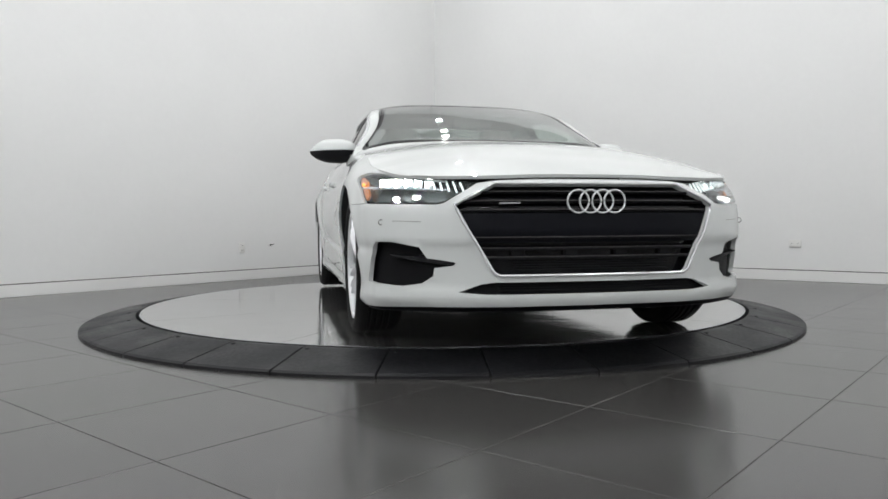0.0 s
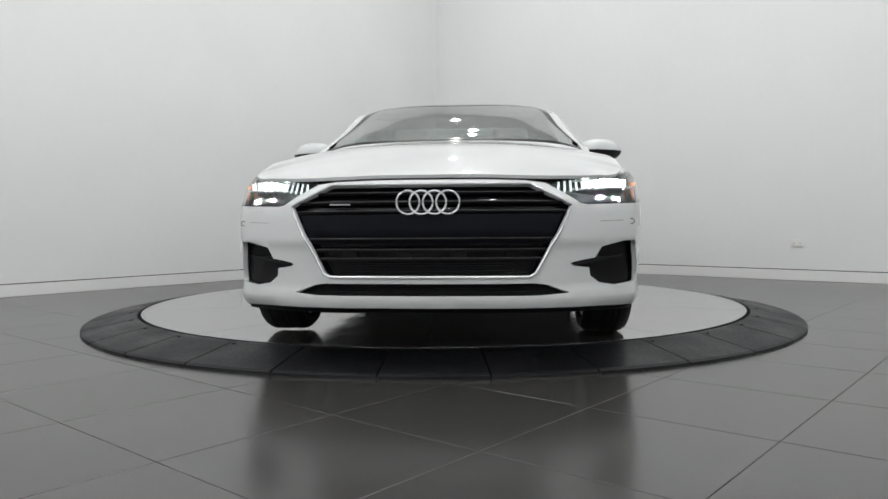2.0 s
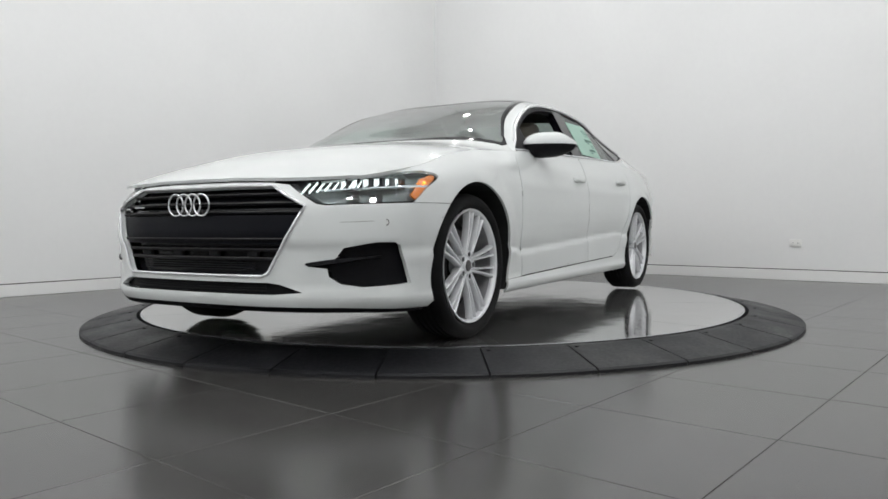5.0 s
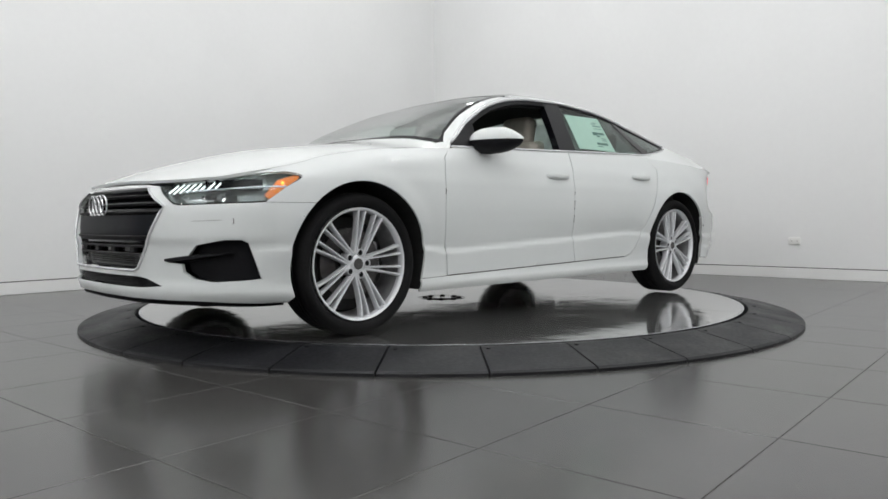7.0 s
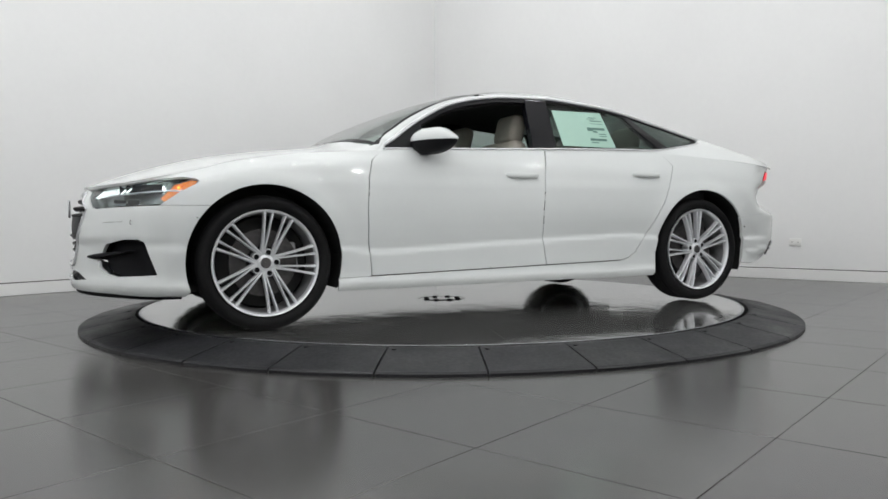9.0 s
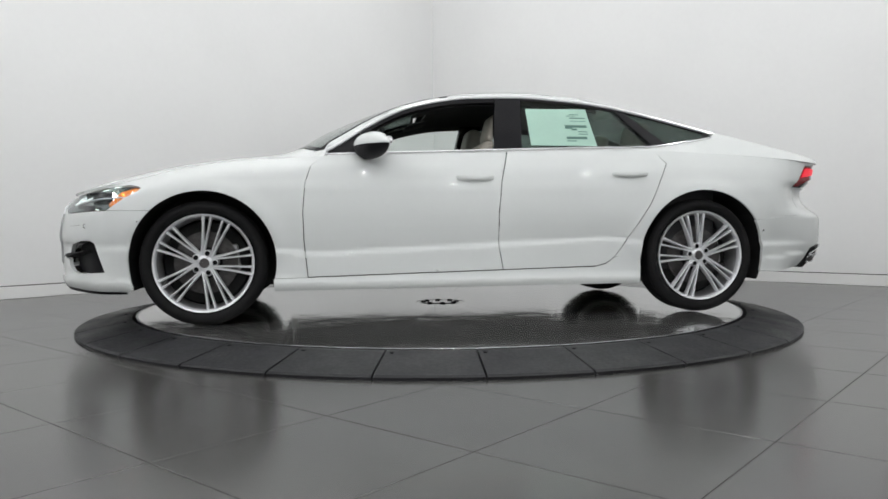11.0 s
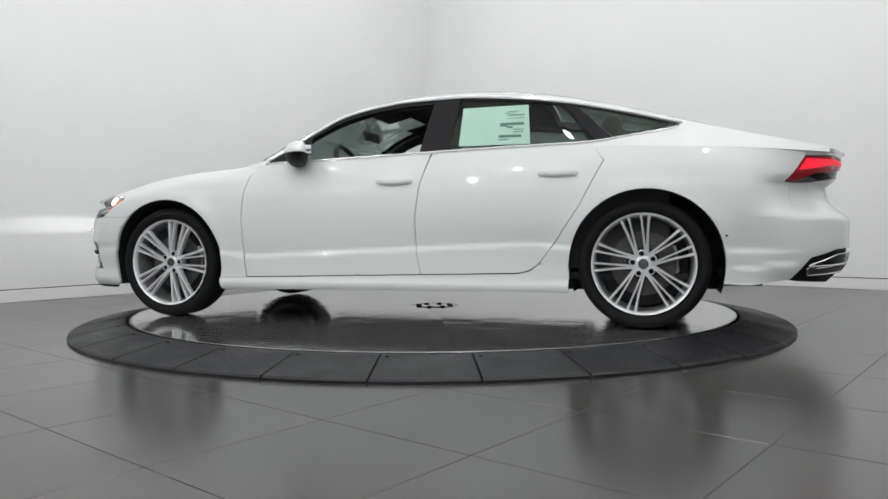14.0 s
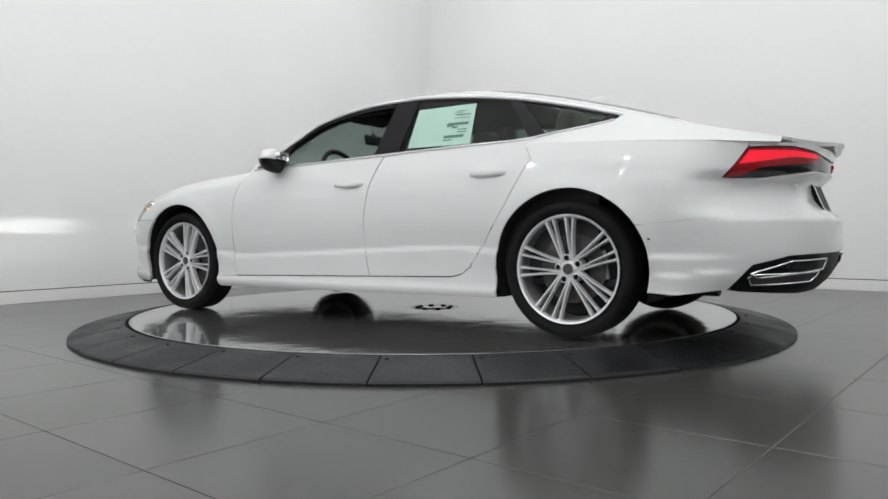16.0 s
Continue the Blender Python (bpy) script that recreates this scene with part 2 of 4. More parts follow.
# ---------------------------------------------------------------- the room
def slab(name, a0, a1, b0, b1, z0, z1, mat, parent=None, label="", bevel=0.0):
    bm = bmesh.new()
    m = Matrix.Translation(room_point((a0 + a1) / 2, (b0 + b1) / 2, (z0 + z1) / 2)) @ pose(0, 0, 0, 0, 0, GRID)
    box(bm, (a1 - a0, b1 - b0, z1 - z0), m, bevel, 1)
    return part(name, bm, mat, parent, label)


def room():
    T = .15
    floor = tagged(slab("floor", ROOM_A, WALL_R, WALL_L, ROOM_B, -.2, -.002, GROUT_AND_SHADOW), "grey porcelain tiled showroom floor with dark joints", "floor", kind="structure")
    # the wall behind lies along GU, so its outward side is -GV
    # south and east walls and the ceiling are unseen, added to bounce light
    walls = [("wall_west", ROOM_A, WALL_R + T, WALL_L - T, WALL_L), ("wall_north", WALL_R, WALL_R + T, WALL_L, ROOM_B),
             ("wall_south", ROOM_A - T, ROOM_A, WALL_L - T, ROOM_B + T), ("wall_east", ROOM_A, WALL_R + T, ROOM_B, ROOM_B + T)]
    for name, a0, a1, b0, b1 in walls:
        tagged(slab(name, a0, a1, b0, b1, -.2, CEIL, WALLPAINT), "smooth white painted showroom wall", "wall", kind="structure")
    tagged(slab("ceiling", ROOM_A - T, WALL_R + T, WALL_L - T, ROOM_B + T, CEIL, CEIL + .1, CEILING), "flat white ceiling with hanging lamps", "ceiling", kind="structure")
    for name, a0, a1, b0, b1 in [("baseboard", ROOM_A, WALL_R, WALL_L, WALL_L + .012), ("baseboard", WALL_R - .012, WALL_R, WALL_L + .012, ROOM_B)]:
        tagged(slab(name, a0, a1, b0, b1, 0, .108, TRIM, bevel=.003), "low white painted skirting board", "skirting", kind="structure")
    # solid dark strip that paints in the shadow line above the skirting
    for a0, a1, b0, b1 in [(ROOM_A, WALL_R, WALL_L, WALL_L + .004), (WALL_R - .004, WALL_R, WALL_L + .004, ROOM_B)]:
        tagged(slab("trim", a0, a1, b0, b1, .108, .117, GROUT_AND_SHADOW), "dark strip painted for the shadow line above the skirting", "trim", kind="structure")
    return floor


def outlet(m, slots):
    base = new("wall_outlet")
    base.matrix_world = m
    bm = bmesh.new()
    box(bm, (.115 if slots == 2 else .075, .014, .075 if slots == 2 else .118), Matrix(), .003)
    part("cover_plate", bm, PLASTIC, base, smooth=True)
    for k in range(2):
        bm = bmesh.new()
        off = (.026 if k else -.026)
        box(bm, (.034, .006, .03), pose(*((off, -.005, 0) if slots == 2 else (0, -.005, off))), .002)
        part("socket", bm, PLASTIC, base)
        bm = bmesh.new()
        for dx in (-.006, .006):
            box(bm, (.003, .004, .01), pose(*((off + dx, -.0075, 0) if slots == 2 else (dx, -.0075, off))))
        part("slot", bm, BLACK, base)
    return tagged(base, "small white electrical outlet on the white wall", "outlet")


def hanging_lamp(a, b, power):
    base = new("ceiling_light")
    base.location = room_point(a, b, CEIL)
    bm = bmesh.new()
    lathe(bm, [(.001, -.001), (.055, -.001), (.055, -.02), (.012, -.03), (.012, -.55), (.06, -.56), (.075, -.60), (.075, -.72), (.066, -.72), (.06, -.70)], 28, "Z")
    part("housing", bm, PLASTIC, base, "white lamp housing on a stem", True)
    bm = bmesh.new()
    lathe(bm, [(.0005, -.705), (.062, -.705)], 28, "Z")
    part("diffuser", bm, SPOT, base, "lit round diffuser")
    tagged(base, "round white hanging ceiling lamp, lit", "ceiling light", "hanging ceiling lamps")
    lamp = new("hanging_lamp_light", bpy.data.lights.new("hanging_lamp_light", "POINT"))
    lamp.data.shadow_soft_size, lamp.data.energy, lamp.data.color = .04, power, (.985, .99, 1)
    lamp.location = room_point(a, b, CEIL - .80)


def wall_stub(p):
    base = new("cable_stub")
    base.matrix_world = Matrix.Translation(p) @ pose(0, 0, 0, 0, 0, GRID)
    bm = bmesh.new()
    box(bm, (.018, .012, .022), pose(0, -.006, 0), .003)
    part("clip", bm, BLACK, base, smooth=True)
    bm = bmesh.new()
    tube(bm, [(0, -.012, .004), (.022, -.02, .006), (.038, -.016, .012)], .005, 6)
    part("cable_end", bm, BLACK, base, smooth=True)
    tagged(base, "short dark cable stub clipped to the white wall", "cable")


floor = room()
for a, b, power in LAMPS:
    hanging_lamp(a, b, power)
outlet(Matrix.Translation(Vector((-2.255, 2.987, .363)) + GV * .006) @ pose(0, 0, 0, 0, 0, GRID), 1)
outlet(Matrix.Translation(Vector((3.681, 2.354, .389)) - GU * .006) @ pose(0, 0, 0, 0, 0, GRID - 90), 2)
wall_stub(Vector((-2.0, 3.288, .385)))


# ---------------------------------------------------------------- turntable
R_OUT, R_IN, Z_TOP = 2.350, 2.032, .073
ramp = new("ramp_ring")
tagged(ramp, "black sloped ring of ramp segments round the turntable", "ramp")


def ramp_segment():
    bm = bmesh.new()
    half = math.pi / 32 - .0019
    prof = [(R_OUT, .0), (R_OUT, .012), (R_OUT - .014, .020), (R_IN + .03, Z_TOP - .003), (R_IN + .006, Z_TOP - .002), (R_IN + .004, 0.0)]
    lathe(bm, prof + prof[:1], 6, "Z", -half, half)
    for a in (-half, half):
        bm.faces.new([bm.verts.new((r * math.cos(a), r * math.sin(a), z)) for r, z in prof])
    bmesh.ops.remove_doubles(bm, verts=bm.verts, dist=1e-5)
    bmesh.ops.recalc_face_normals(bm, faces=bm.faces)
    me = bpy.data.meshes.new("ramp_segment")
    bm.to_mesh(me)
    bm.free()
    me.materials.append(RAMP)
    bolt = bmesh.new()
    a = -half + .014
    bmesh.ops.create_cone(bolt, cap_ends=True, segments=10, radius1=.011, radius2=.009, depth=.006,
                          matrix=Matrix.Translation(((R_IN + .05) * math.cos(a), (R_IN + .05) * math.sin(a), Z_TOP - .006)))
    mb = bpy.data.meshes.new("bolt")
    bolt.to_mesh(mb)
    bolt.free()
    mb.materials.append(BLACK)
    first = -math.pi / 2 + .08
    for k in range(32):
        turn = Matrix.Rotation(first + (k + .5) * math.tau / 32, 4, "Z")
        seg = new("ramp_segment", me)
        seg.parent, seg.matrix_basis = ramp, turn
        b = new("bolt", mb)
        b.parent, b.matrix_basis = ramp, turn


ramp_segment()
turntable = new("turntable_disc")
tagged(turntable, "polished steel turntable disc made of sector plates", "turntable")


def turntable_plates():
    bm = bmesh.new()
    lathe(bm, [(.001, .0), (2.0, 0), (2.0, Z_TOP - .0095), (.001, Z_TOP - .0095)], 96, "Z")
    part("bearing_plate", bm, DARK, turntable, "dark plate under the steel sectors", True)
    bm = bmesh.new()
    lathe(bm, [(2.004, Z_TOP - .012), (2.004, Z_TOP), (2.006, Z_TOP + .001), (2.014, Z_TOP + .001), (2.016, Z_TOP), (2.016, Z_TOP - .05)], 128, "Z")
    part("edge_band", bm, SATIN, turntable, "thin bright metal edge band", True)
    half = math.pi / 10
    bm = bmesh.new()
    g = .0009
    prof = [(.17, Z_TOP - .009), (.17, Z_TOP), (2.003, Z_TOP), (2.003, Z_TOP - .009)]
    lathe(bm, prof, 24, "Z", -half + g, half - g)
    for a in (-half + g, half - g):
        bm.faces.new([bm.verts.new((r * math.cos(a), r * math.sin(a), z)) for r, z in prof])
    bmesh.ops.recalc_face_normals(bm, faces=bm.faces)
    me = bpy.data.meshes.new("sector_plate")
    bm.to_mesh(me)
    bm.free()
    me.materials.append(DISC)
    for k in range(10):
        seg = new("sector_plate", me)
        seg.parent, seg.matrix_basis = turntable, Matrix.Rotation(radians(37.5 + 18 + 36 * k), 4, "Z")
    bm = bmesh.new()
    lathe(bm, [(.001, Z_TOP + .001), (.15, Z_TOP + .001), (.165, Z_TOP - .002)], 48, "Z")
    part("centre_cover", bm, DISC, turntable, smooth=True)
    for k in range(8):
        a = k * math.tau / 8
        bm = bmesh.new()
        bmesh.ops.create_cone(bm, cap_ends=True, segments=12, radius1=.02, radius2=.017, depth=.008, matrix=Matrix.Translation((.12 * math.cos(a), .12 * math.sin(a), Z_TOP + .004)))
        part("bolt", bm, BLACK, turntable)


turntable_plates()


# ---------------------------------------------------------------- the car's skin, in metres from the middle of its wheelbase on the disc
AXLE, WHEEL_R, ARCH_R, WHEEL_Z = 1.464, .352, .394, .35
PLAN = [(2.378, 0), (2.372, .2), (2.35, .4), (2.285, .57), (2.185, .72), (2.07, .85), (1.96, .897), (1.84, .915), (1.46, .932), (.92, .922), (0, .915), (-.9, .915),
        (-1.46, .932), (-1.85, .908), (-2.16, .845), (-2.40, .715), (-2.545, .49), (-2.588, .25), (-2.60, 0)]


def plan_table():
    pts = [Vector(p) for p in PLAN]
    pts = [Vector((pts[1].x, -pts[1].y))] + pts + [Vector((pts[-2].x, -pts[-2].y))]
    out = []
    for i in range(1, len(pts) - 2):
        p0, p1, p2, p3 = pts[i - 1:i + 3]
        for k in range(24):
            t = k / 24
            out.append(.5 * (2 * p1 + (p2 - p0) * t + (2 * p0 - 5 * p1 + 4 * p2 - p3) * t * t + (3 * p1 - p0 - 3 * p2 + p3) * t ** 3))
    out.append(pts[-2])
    xs, ys = np.array([p.x for p in out]), np.array([p.y for p in out])
    return xs, ys, np.concatenate([[0], np.cumsum(np.hypot(np.diff(xs), np.diff(ys)))])


PX, PY, PS = plan_table()
NX_, NY_ = np.gradient(PY, PS), -np.gradient(PX, PS)


TAB = 4000
STEP = PS[-1] / TAB


def plan_lists():
    q = np.linspace(0, PS[-1], TAB + 1)
    return [np.interp(q, PS, a).tolist() for a in (PX, PY, NX_, NY_)]


LISTS = plan_lists()


def s_x(x):
    """Where along the plan line the side has this x."""
    return float(np.interp(-x, -PX, PS))


def s_y(y):
    """Where along the front of the plan line it is this far from the middle."""
    k = int(np.argmax(PY > .88))
    return math.copysign(float(np.interp(abs(y), PY[:k], PS[:k])), y)


def s_rear(y):
    k = len(PY) - int(np.argmax(PY[::-1] > .88))
    return float(np.interp(-abs(y), -PY[k:], PS[k:]))


belt = curve([(-2.5, .93), (-2.3, .938), (-2.0, .958), (-1.6, .978), (-1.2, .995), (-.8, .998), (-.25, .982), (.2, .966), (.8, .945), (1.2, .922), (1.6, .866), (1.8, .812), (2.0, .772), (2.2, .733), (2.3, .717), (2.4, .708)])
front_in = curve([(.17, -.05), (.21, -.012), (.25, .004), (.3, -.004), (.40, -.003), (.458, -.001), (.472, .004), (.484, .008), (.6, 0), (.66, -.018), (.72, -.05)])
side_in = curve([(.17, -.060), (.19, -.032), (.21, -.016), (.232, -.0115), (.248, -.0165), (.262, -.019), (.32, -.0165), (.38, -.0130), (.408, -.012), (.418, -.0145), (.430, -.0205), (.440, -.0225), (.46, -.0185), (.51, -.0095), (.56, -.003), (.62, 0), (.74, -.008), (.82, -.028), (.87, -.045), (.93, -.075), (1.0, -.115)])
rear_in = curve([(.2, -.16), (.26, -.09), (.33, -.04), (.45, -.014), (.55, -.012), (.592, -.014), (.606, -.03), (.65, -.090), (.71, -.130), (.755, -.132), (.785, -.098), (.82, -.066), (.88, -.06), (.95, -.05)])


def skin(s, z):
    """A point of the lower body at s along the plan line (negative: the other side) and height z."""
    a = abs(s)
    q = min(a / STEP, TAB - 1e-6)
    k = int(q)
    q -= k
    x, y, nx, ny = (l[k] + (l[k + 1] - l[k]) * q for l in LISTS)
    wf, wr = smooth(1.75, 2.2, x), smooth(-1.95, -2.35, x)
    zz = z + .042 * x * (1 - smooth(.45, .62, z)) * smooth(1.2, .8, abs(x)) * smooth(.25, .32, z)
    d = wf * front_in(z) + wr * rear_in(z) + (1 - wf - wr) * side_in(zz)
    for ax in (AXLE, -AXLE):
        r = math.hypot(x - ax, z - WHEEL_Z)
        d += .014 * math.exp(-((r - .40) / .07) ** 2) * smooth(.3, .45, z)
    if x < -1.8:
        # a low crease along the flank of the rear bumper
        crease = .33 + .12 * (-1.95 - x)
        d += .009 * (1 - smooth(crease - .012, crease + .012, z)) * smooth(-1.82, -1.95, x) * smooth(-2.32, -2.22, x)
    top = belt(x)
    if x > .7:
        d -= .06 * smooth(top - .11, top + .02, z) ** 2 * smooth(.7, 1.1, x) * (1 - .5 * wf)
    return Vector((x + nx * d, math.copysign(y + ny * d, s) if s else 0.0, z))


def side(x, z):
    return skin(s_x(x), z)


win_top = curve([(-2.45, .935), (-2.2, .985), (-1.92, 1.055), (-1.645, 1.128), (-1.345, 1.209), (-1.009, 1.279), (-.67, 1.319), (-.397, 1.337), (-.087, 1.328), (.12, 1.301), (.33, 1.245), (.54, 1.138), (.79, .978), (.9, .935)])
win_low = curve([(-1.65, 1.10), (-1.595, 1.086), (-1.40, 1.053), (-1.145, 1.019), (-.82, 1.012), (-.26, .994), (.17, .978), (.71, .960), (.79, .957)])


def cant(x):
    return max(win_top(x) + .016, belt(x) + .002)


def upper(x, z):
    """The side above the belt: windows and pillars, leaning in."""
    h = z - belt(x)
    lean = .50 + .62 * smooth(-.7, -1.75, x) + .25 * smooth(.3, .75, x)
    p = side(x, belt(x))
    return Vector((x, p.y - lean * h - .12 * h * h, z))


crown = curve([(-2.62, .975), (-2.52, .965), (-2.40, .972), (-2.25, 1.012), (-2.0, 1.09), (-1.6, 1.215), (-1.2, 1.318), (-.8, 1.39), (-.45, 1.418), (-.15, 1.41), (.1, 1.37), (.2, 1.348), (.5, 1.256), (.8, 1.132), (.98, 1.035), (1.12, 1.004), (1.35, .98), (1.7, .93), (2.0, .855), (2.2, .787), (2.29, .75), (2.36, .716)])


def edge_y(x):
    return (upper(x, cant(x)).y if x < .8 else side(x, belt(x)).y) if x > -2.4 else skin(s_x(x), .94).y


def over(x, y):
    """The top of the body: bonnet, windscreen, roof and tail."""
    e = max(edge_y(x), .05)
    low = cant(x) if x < .8 else belt(x)
    t = min(1.0, abs(y) / e)
    rise = crown(x) - low
    square = 2.4 + 1.3 * smooth(1.05, .8, x) - .9 * smooth(-1.2, -2.2, x)
    return Vector((x, y, low + rise * (1 - t ** square)))


car = new("car")
tagged(car, "white four-door fastback car, headlamps lit, driver's window lowered", "car")


def both(name, loop, place, mat, parent=None, **more):
    return [panel(name, loop, place, mat, parent or car, mirror=m, **more) for m in (False, True)]


def arc(cx, a0, a1, n=18, r=ARCH_R):
    return [(cx + r * math.cos(radians(a0 + (a1 - a0) * i / n)), WHEEL_Z + r * math.sin(radians(a0 + (a1 - a0) * i / n))) for i in range(n + 1)]


GAP = .0024
REAR_C, REAR_R = -AXLE - .012, .402      # the rear arch sits a little behind its wheel
A_LINE = [(.815, .938), (.88, .887), (.911, .789), (.925, .623), (.92, .457), (.90, .262)]
B_LINE = [(-.27, .983), (-.222, .81), (-.198, .614), (-.2, .418), (-.226, .286)]
C_LINE = [(-1.19, .992), (-1.254, .912), (-1.228, .864), (-1.133, .672), (-1.005, .479), (-.908, .349), (-.86, .315), (-.80, .299)]


def moved(line, dx, dz=0.0):
    return [(x + dx, z + dz) for x, z in line]


def follow(f, x0, x1, n=14, dz=0.0):
    return [(x0 + (x1 - x0) * i / n, f(x0 + (x1 - x0) * i / n) + dz) for i in range(n + 1)]


# --- sides
def doors():
    front = follow(belt, .81, -.27, 14) + moved(B_LINE, GAP) + moved(A_LINE[::-1], -GAP)[:-1]
    rear = follow(belt, -.276, -1.19, 14) + moved(C_LINE[1:], GAP) + moved(B_LINE[::-1], -GAP)[:-1]
    made = []
    for name, loop in (("front_door", front), ("rear_door", rear)):
        made.append(both(name, loop, side, PAINT, step=.017))
    return made


def fenders():
    loop = follow(belt, .80, 2.255, 26) + [(2.20, .732), (2.10, .749), (1.98, .767), (1.86, .777), (1.80, .768), (1.785, .757), (1.80, .742), (1.87, .705), (1.968, .638)]
    a = math.degrees(math.asin((.637 - WHEEL_Z) / ARCH_R))
    loop += arc(AXLE, a, 180 + 16, 24) + [(1.08, .255), (.90 + GAP, .258)] + moved(A_LINE[::-1][1:], GAP)
    loop = [(s_x(x), z) for x, z in loop]
    both("front_fender", loop, skin, PAINT, step=.024)


def sills():
    loop = [(1.088, .252), (-.79, .292), (-.86, .309), (-.908, .3455), (-.935, .3512), (-1.068, .3446), (-1.073, .30), (-1.068, .19), (1.085, .183)]
    both("side_sill", loop, side, PAINT, step=.018)


def quarters():
    loop = moved(C_LINE, -GAP)[::-1][2:] + follow(belt, -1.20, -2.30, 18)
    # round the tail lamp
    low = [(-2.30, .915), (-2.245, .84), (-2.19, .776), (-2.24, .774)]
    bump = [(-2.24, .598), (-2.05, .590), (-1.86, .569)]
    a = 180 - math.degrees(math.asin((.568 - WHEEL_Z) / REAR_R))
    loop += low + bump + arc(REAR_C, a, 8, 24, REAR_R) + [(-1.07, .345), (-.92, .352)]
    both("rear_quarter", [(s_x(x), z) for x, z in loop], skin, PAINT, step=.024)
    pillar = [(x, z) for x, z in follow(cant, -1.66, -2.40, 16)] + follow(belt, -2.40, -1.21, 18) + [(-1.30, 1.034), (-1.40, 1.050), (-1.595, 1.082), (-1.655, 1.104)]
    both("rear_pillar", pillar, upper, PAINT)


def rails():
    """The strip of roof above the side windows and the screen pillar."""
    loop = follow(win_top, .80, -1.66, 40, .001) + follow(cant, -1.66, .80, 40)
    both("roof_rail", loop, upper, PAINT, step=.02)
    lower = follow(win_low, .76, -1.298, 28, -.001) + follow(belt, -1.212, .80, 28, .0005)
    both("belt_rail", lower, upper, PAINT, step=.02)


doors_made = doors()
fenders()
sills()
quarters()
rails()


# --- top
def tops():
    n = 28
    lip = [(skin(s_y(y), .720).x - .003, y) for y in [-.70 + 1.40 * i / n for i in range(n + 1)]]
    edge = [(x, edge_y(x) - .001) for x in [2.13 - 1.315 * i / 30 for i in range(31)]]
    rear = [(.90 + .12 * (1 - (y / .70) ** 2), y) for y in [.70 - 1.40 * i / 12 for i in range(13)]]
    loop = lip + edge + rear + [(x, -y) for x, y in edge[::-1]]
    panel("bonnet", loop, over, PAINT, car, step=.045, thick=.014)

    def band(x):
        return edge_y(x) - .004
    top_x = .13
    screen = [(.89 + .12 * (1 - (y / .70) ** 2), y) for y in [-.70 + 1.40 * i / 12 for i in range(13)]]
    up = [(.84 - (.84 - top_x) * i / 20, 0) for i in range(21)]
    up = [(x, band(x) - .07 + .02 * smooth(.3, .84, x)) for x, _ in up]
    loop = screen + up + [(top_x + .03 * (1 - (y / .6) ** 2), y) for y in [.56 - 1.12 * i / 10 for i in range(11)]] + [(x, -y) for x, y in up[::-1]]
    panel("windscreen", loop, over, SCREEN, car, step=.05, thick=.005, label="sloping clear windscreen")
    cx, cy = .52, 0
    hole = [(cx + (x - cx) * .95, y * .972) for x, y in loop]
    panel("screen_seal", loop, lambda x, y: over(x, y) + Vector((0, 0, .0015)), GLOSS, car, step=.04, thick=.004, holes=[hole], label="black border of the windscreen")
    # screen pillars and the roof's white edges
    outer = [(x, edge_y(x) + .0005) for x in [.86 - 3.24 * i / 60 for i in range(61)]]
    def inner_y(x):
        if x > top_x:
            return band(x) - .066 + .02 * smooth(.3, .84, x)
        return band(x) - .075 - .03 * smooth(-1.0, -2.2, x)
    inner = [(x, inner_y(x)) for x in [-2.25 + 3.10 * i / 54 for i in range(55)]]
    split = top_x - .03
    loop = [p for p in outer if p[0] < split] + [(-2.435, .583)] + [p for p in inner if p[0] < split]
    rim = [p for p in outer if p[0] > split]
    inside_rim = [p for p in inner if p[0] > split]
    mid = [(x, y - .056) for x, y in rim]
    ahead = mid + inside_rim
    edge = rim + [(x, y + .0015) for x, y in mid[::-1]]
    for m in (False, True):
        panel("roof_side", loop, over, PAINT, car, step=.035, mirror=m)
        panel("screen_pillar", ahead, over, GLOSS, car, step=.035, mirror=m, label="black strip beside the windscreen")
        panel("pillar_edge", edge, over, PAINT, car, step=.03, mirror=m)
    # glass roof, then white skin, rear window and tail
    def strip(name, x0, x1, mat, thick=.012, label=""):
        k = 14
        l = [(x0 + (x1 - x0) * i / k, inner_y(x0 + (x1 - x0) * i / k) - .004) for i in range(k + 1)]
        panel(name, l + [(x, -y) for x, y in l[::-1]], over, mat, car, step=.05, thick=thick, label=label)
    strip("sunroof", top_x - .006, -.62, GLOSS, .01, "dark glass sunroof panel")
    strip("roof", -.63, -.86, PAINT)
    strip("rear_window", -.87, -1.88, TINTED, .006, "long sloping tinted rear window")
    k = 12
    l = [(-1.89 - .36 * i / k, inner_y(-1.89 - .36 * i / k) - .003) for i in range(k + 1)]
    lip = [(-2.44 - .155 * (1 - (y / .585) ** 2), y) for y in [.58 - 1.16 * i / 16 for i in range(17)]]
    panel("tailgate_top", l + lip + [(x, -y) for x, y in l[::-1]], over, PAINT, car, step=.035, thick=.018)


tops()


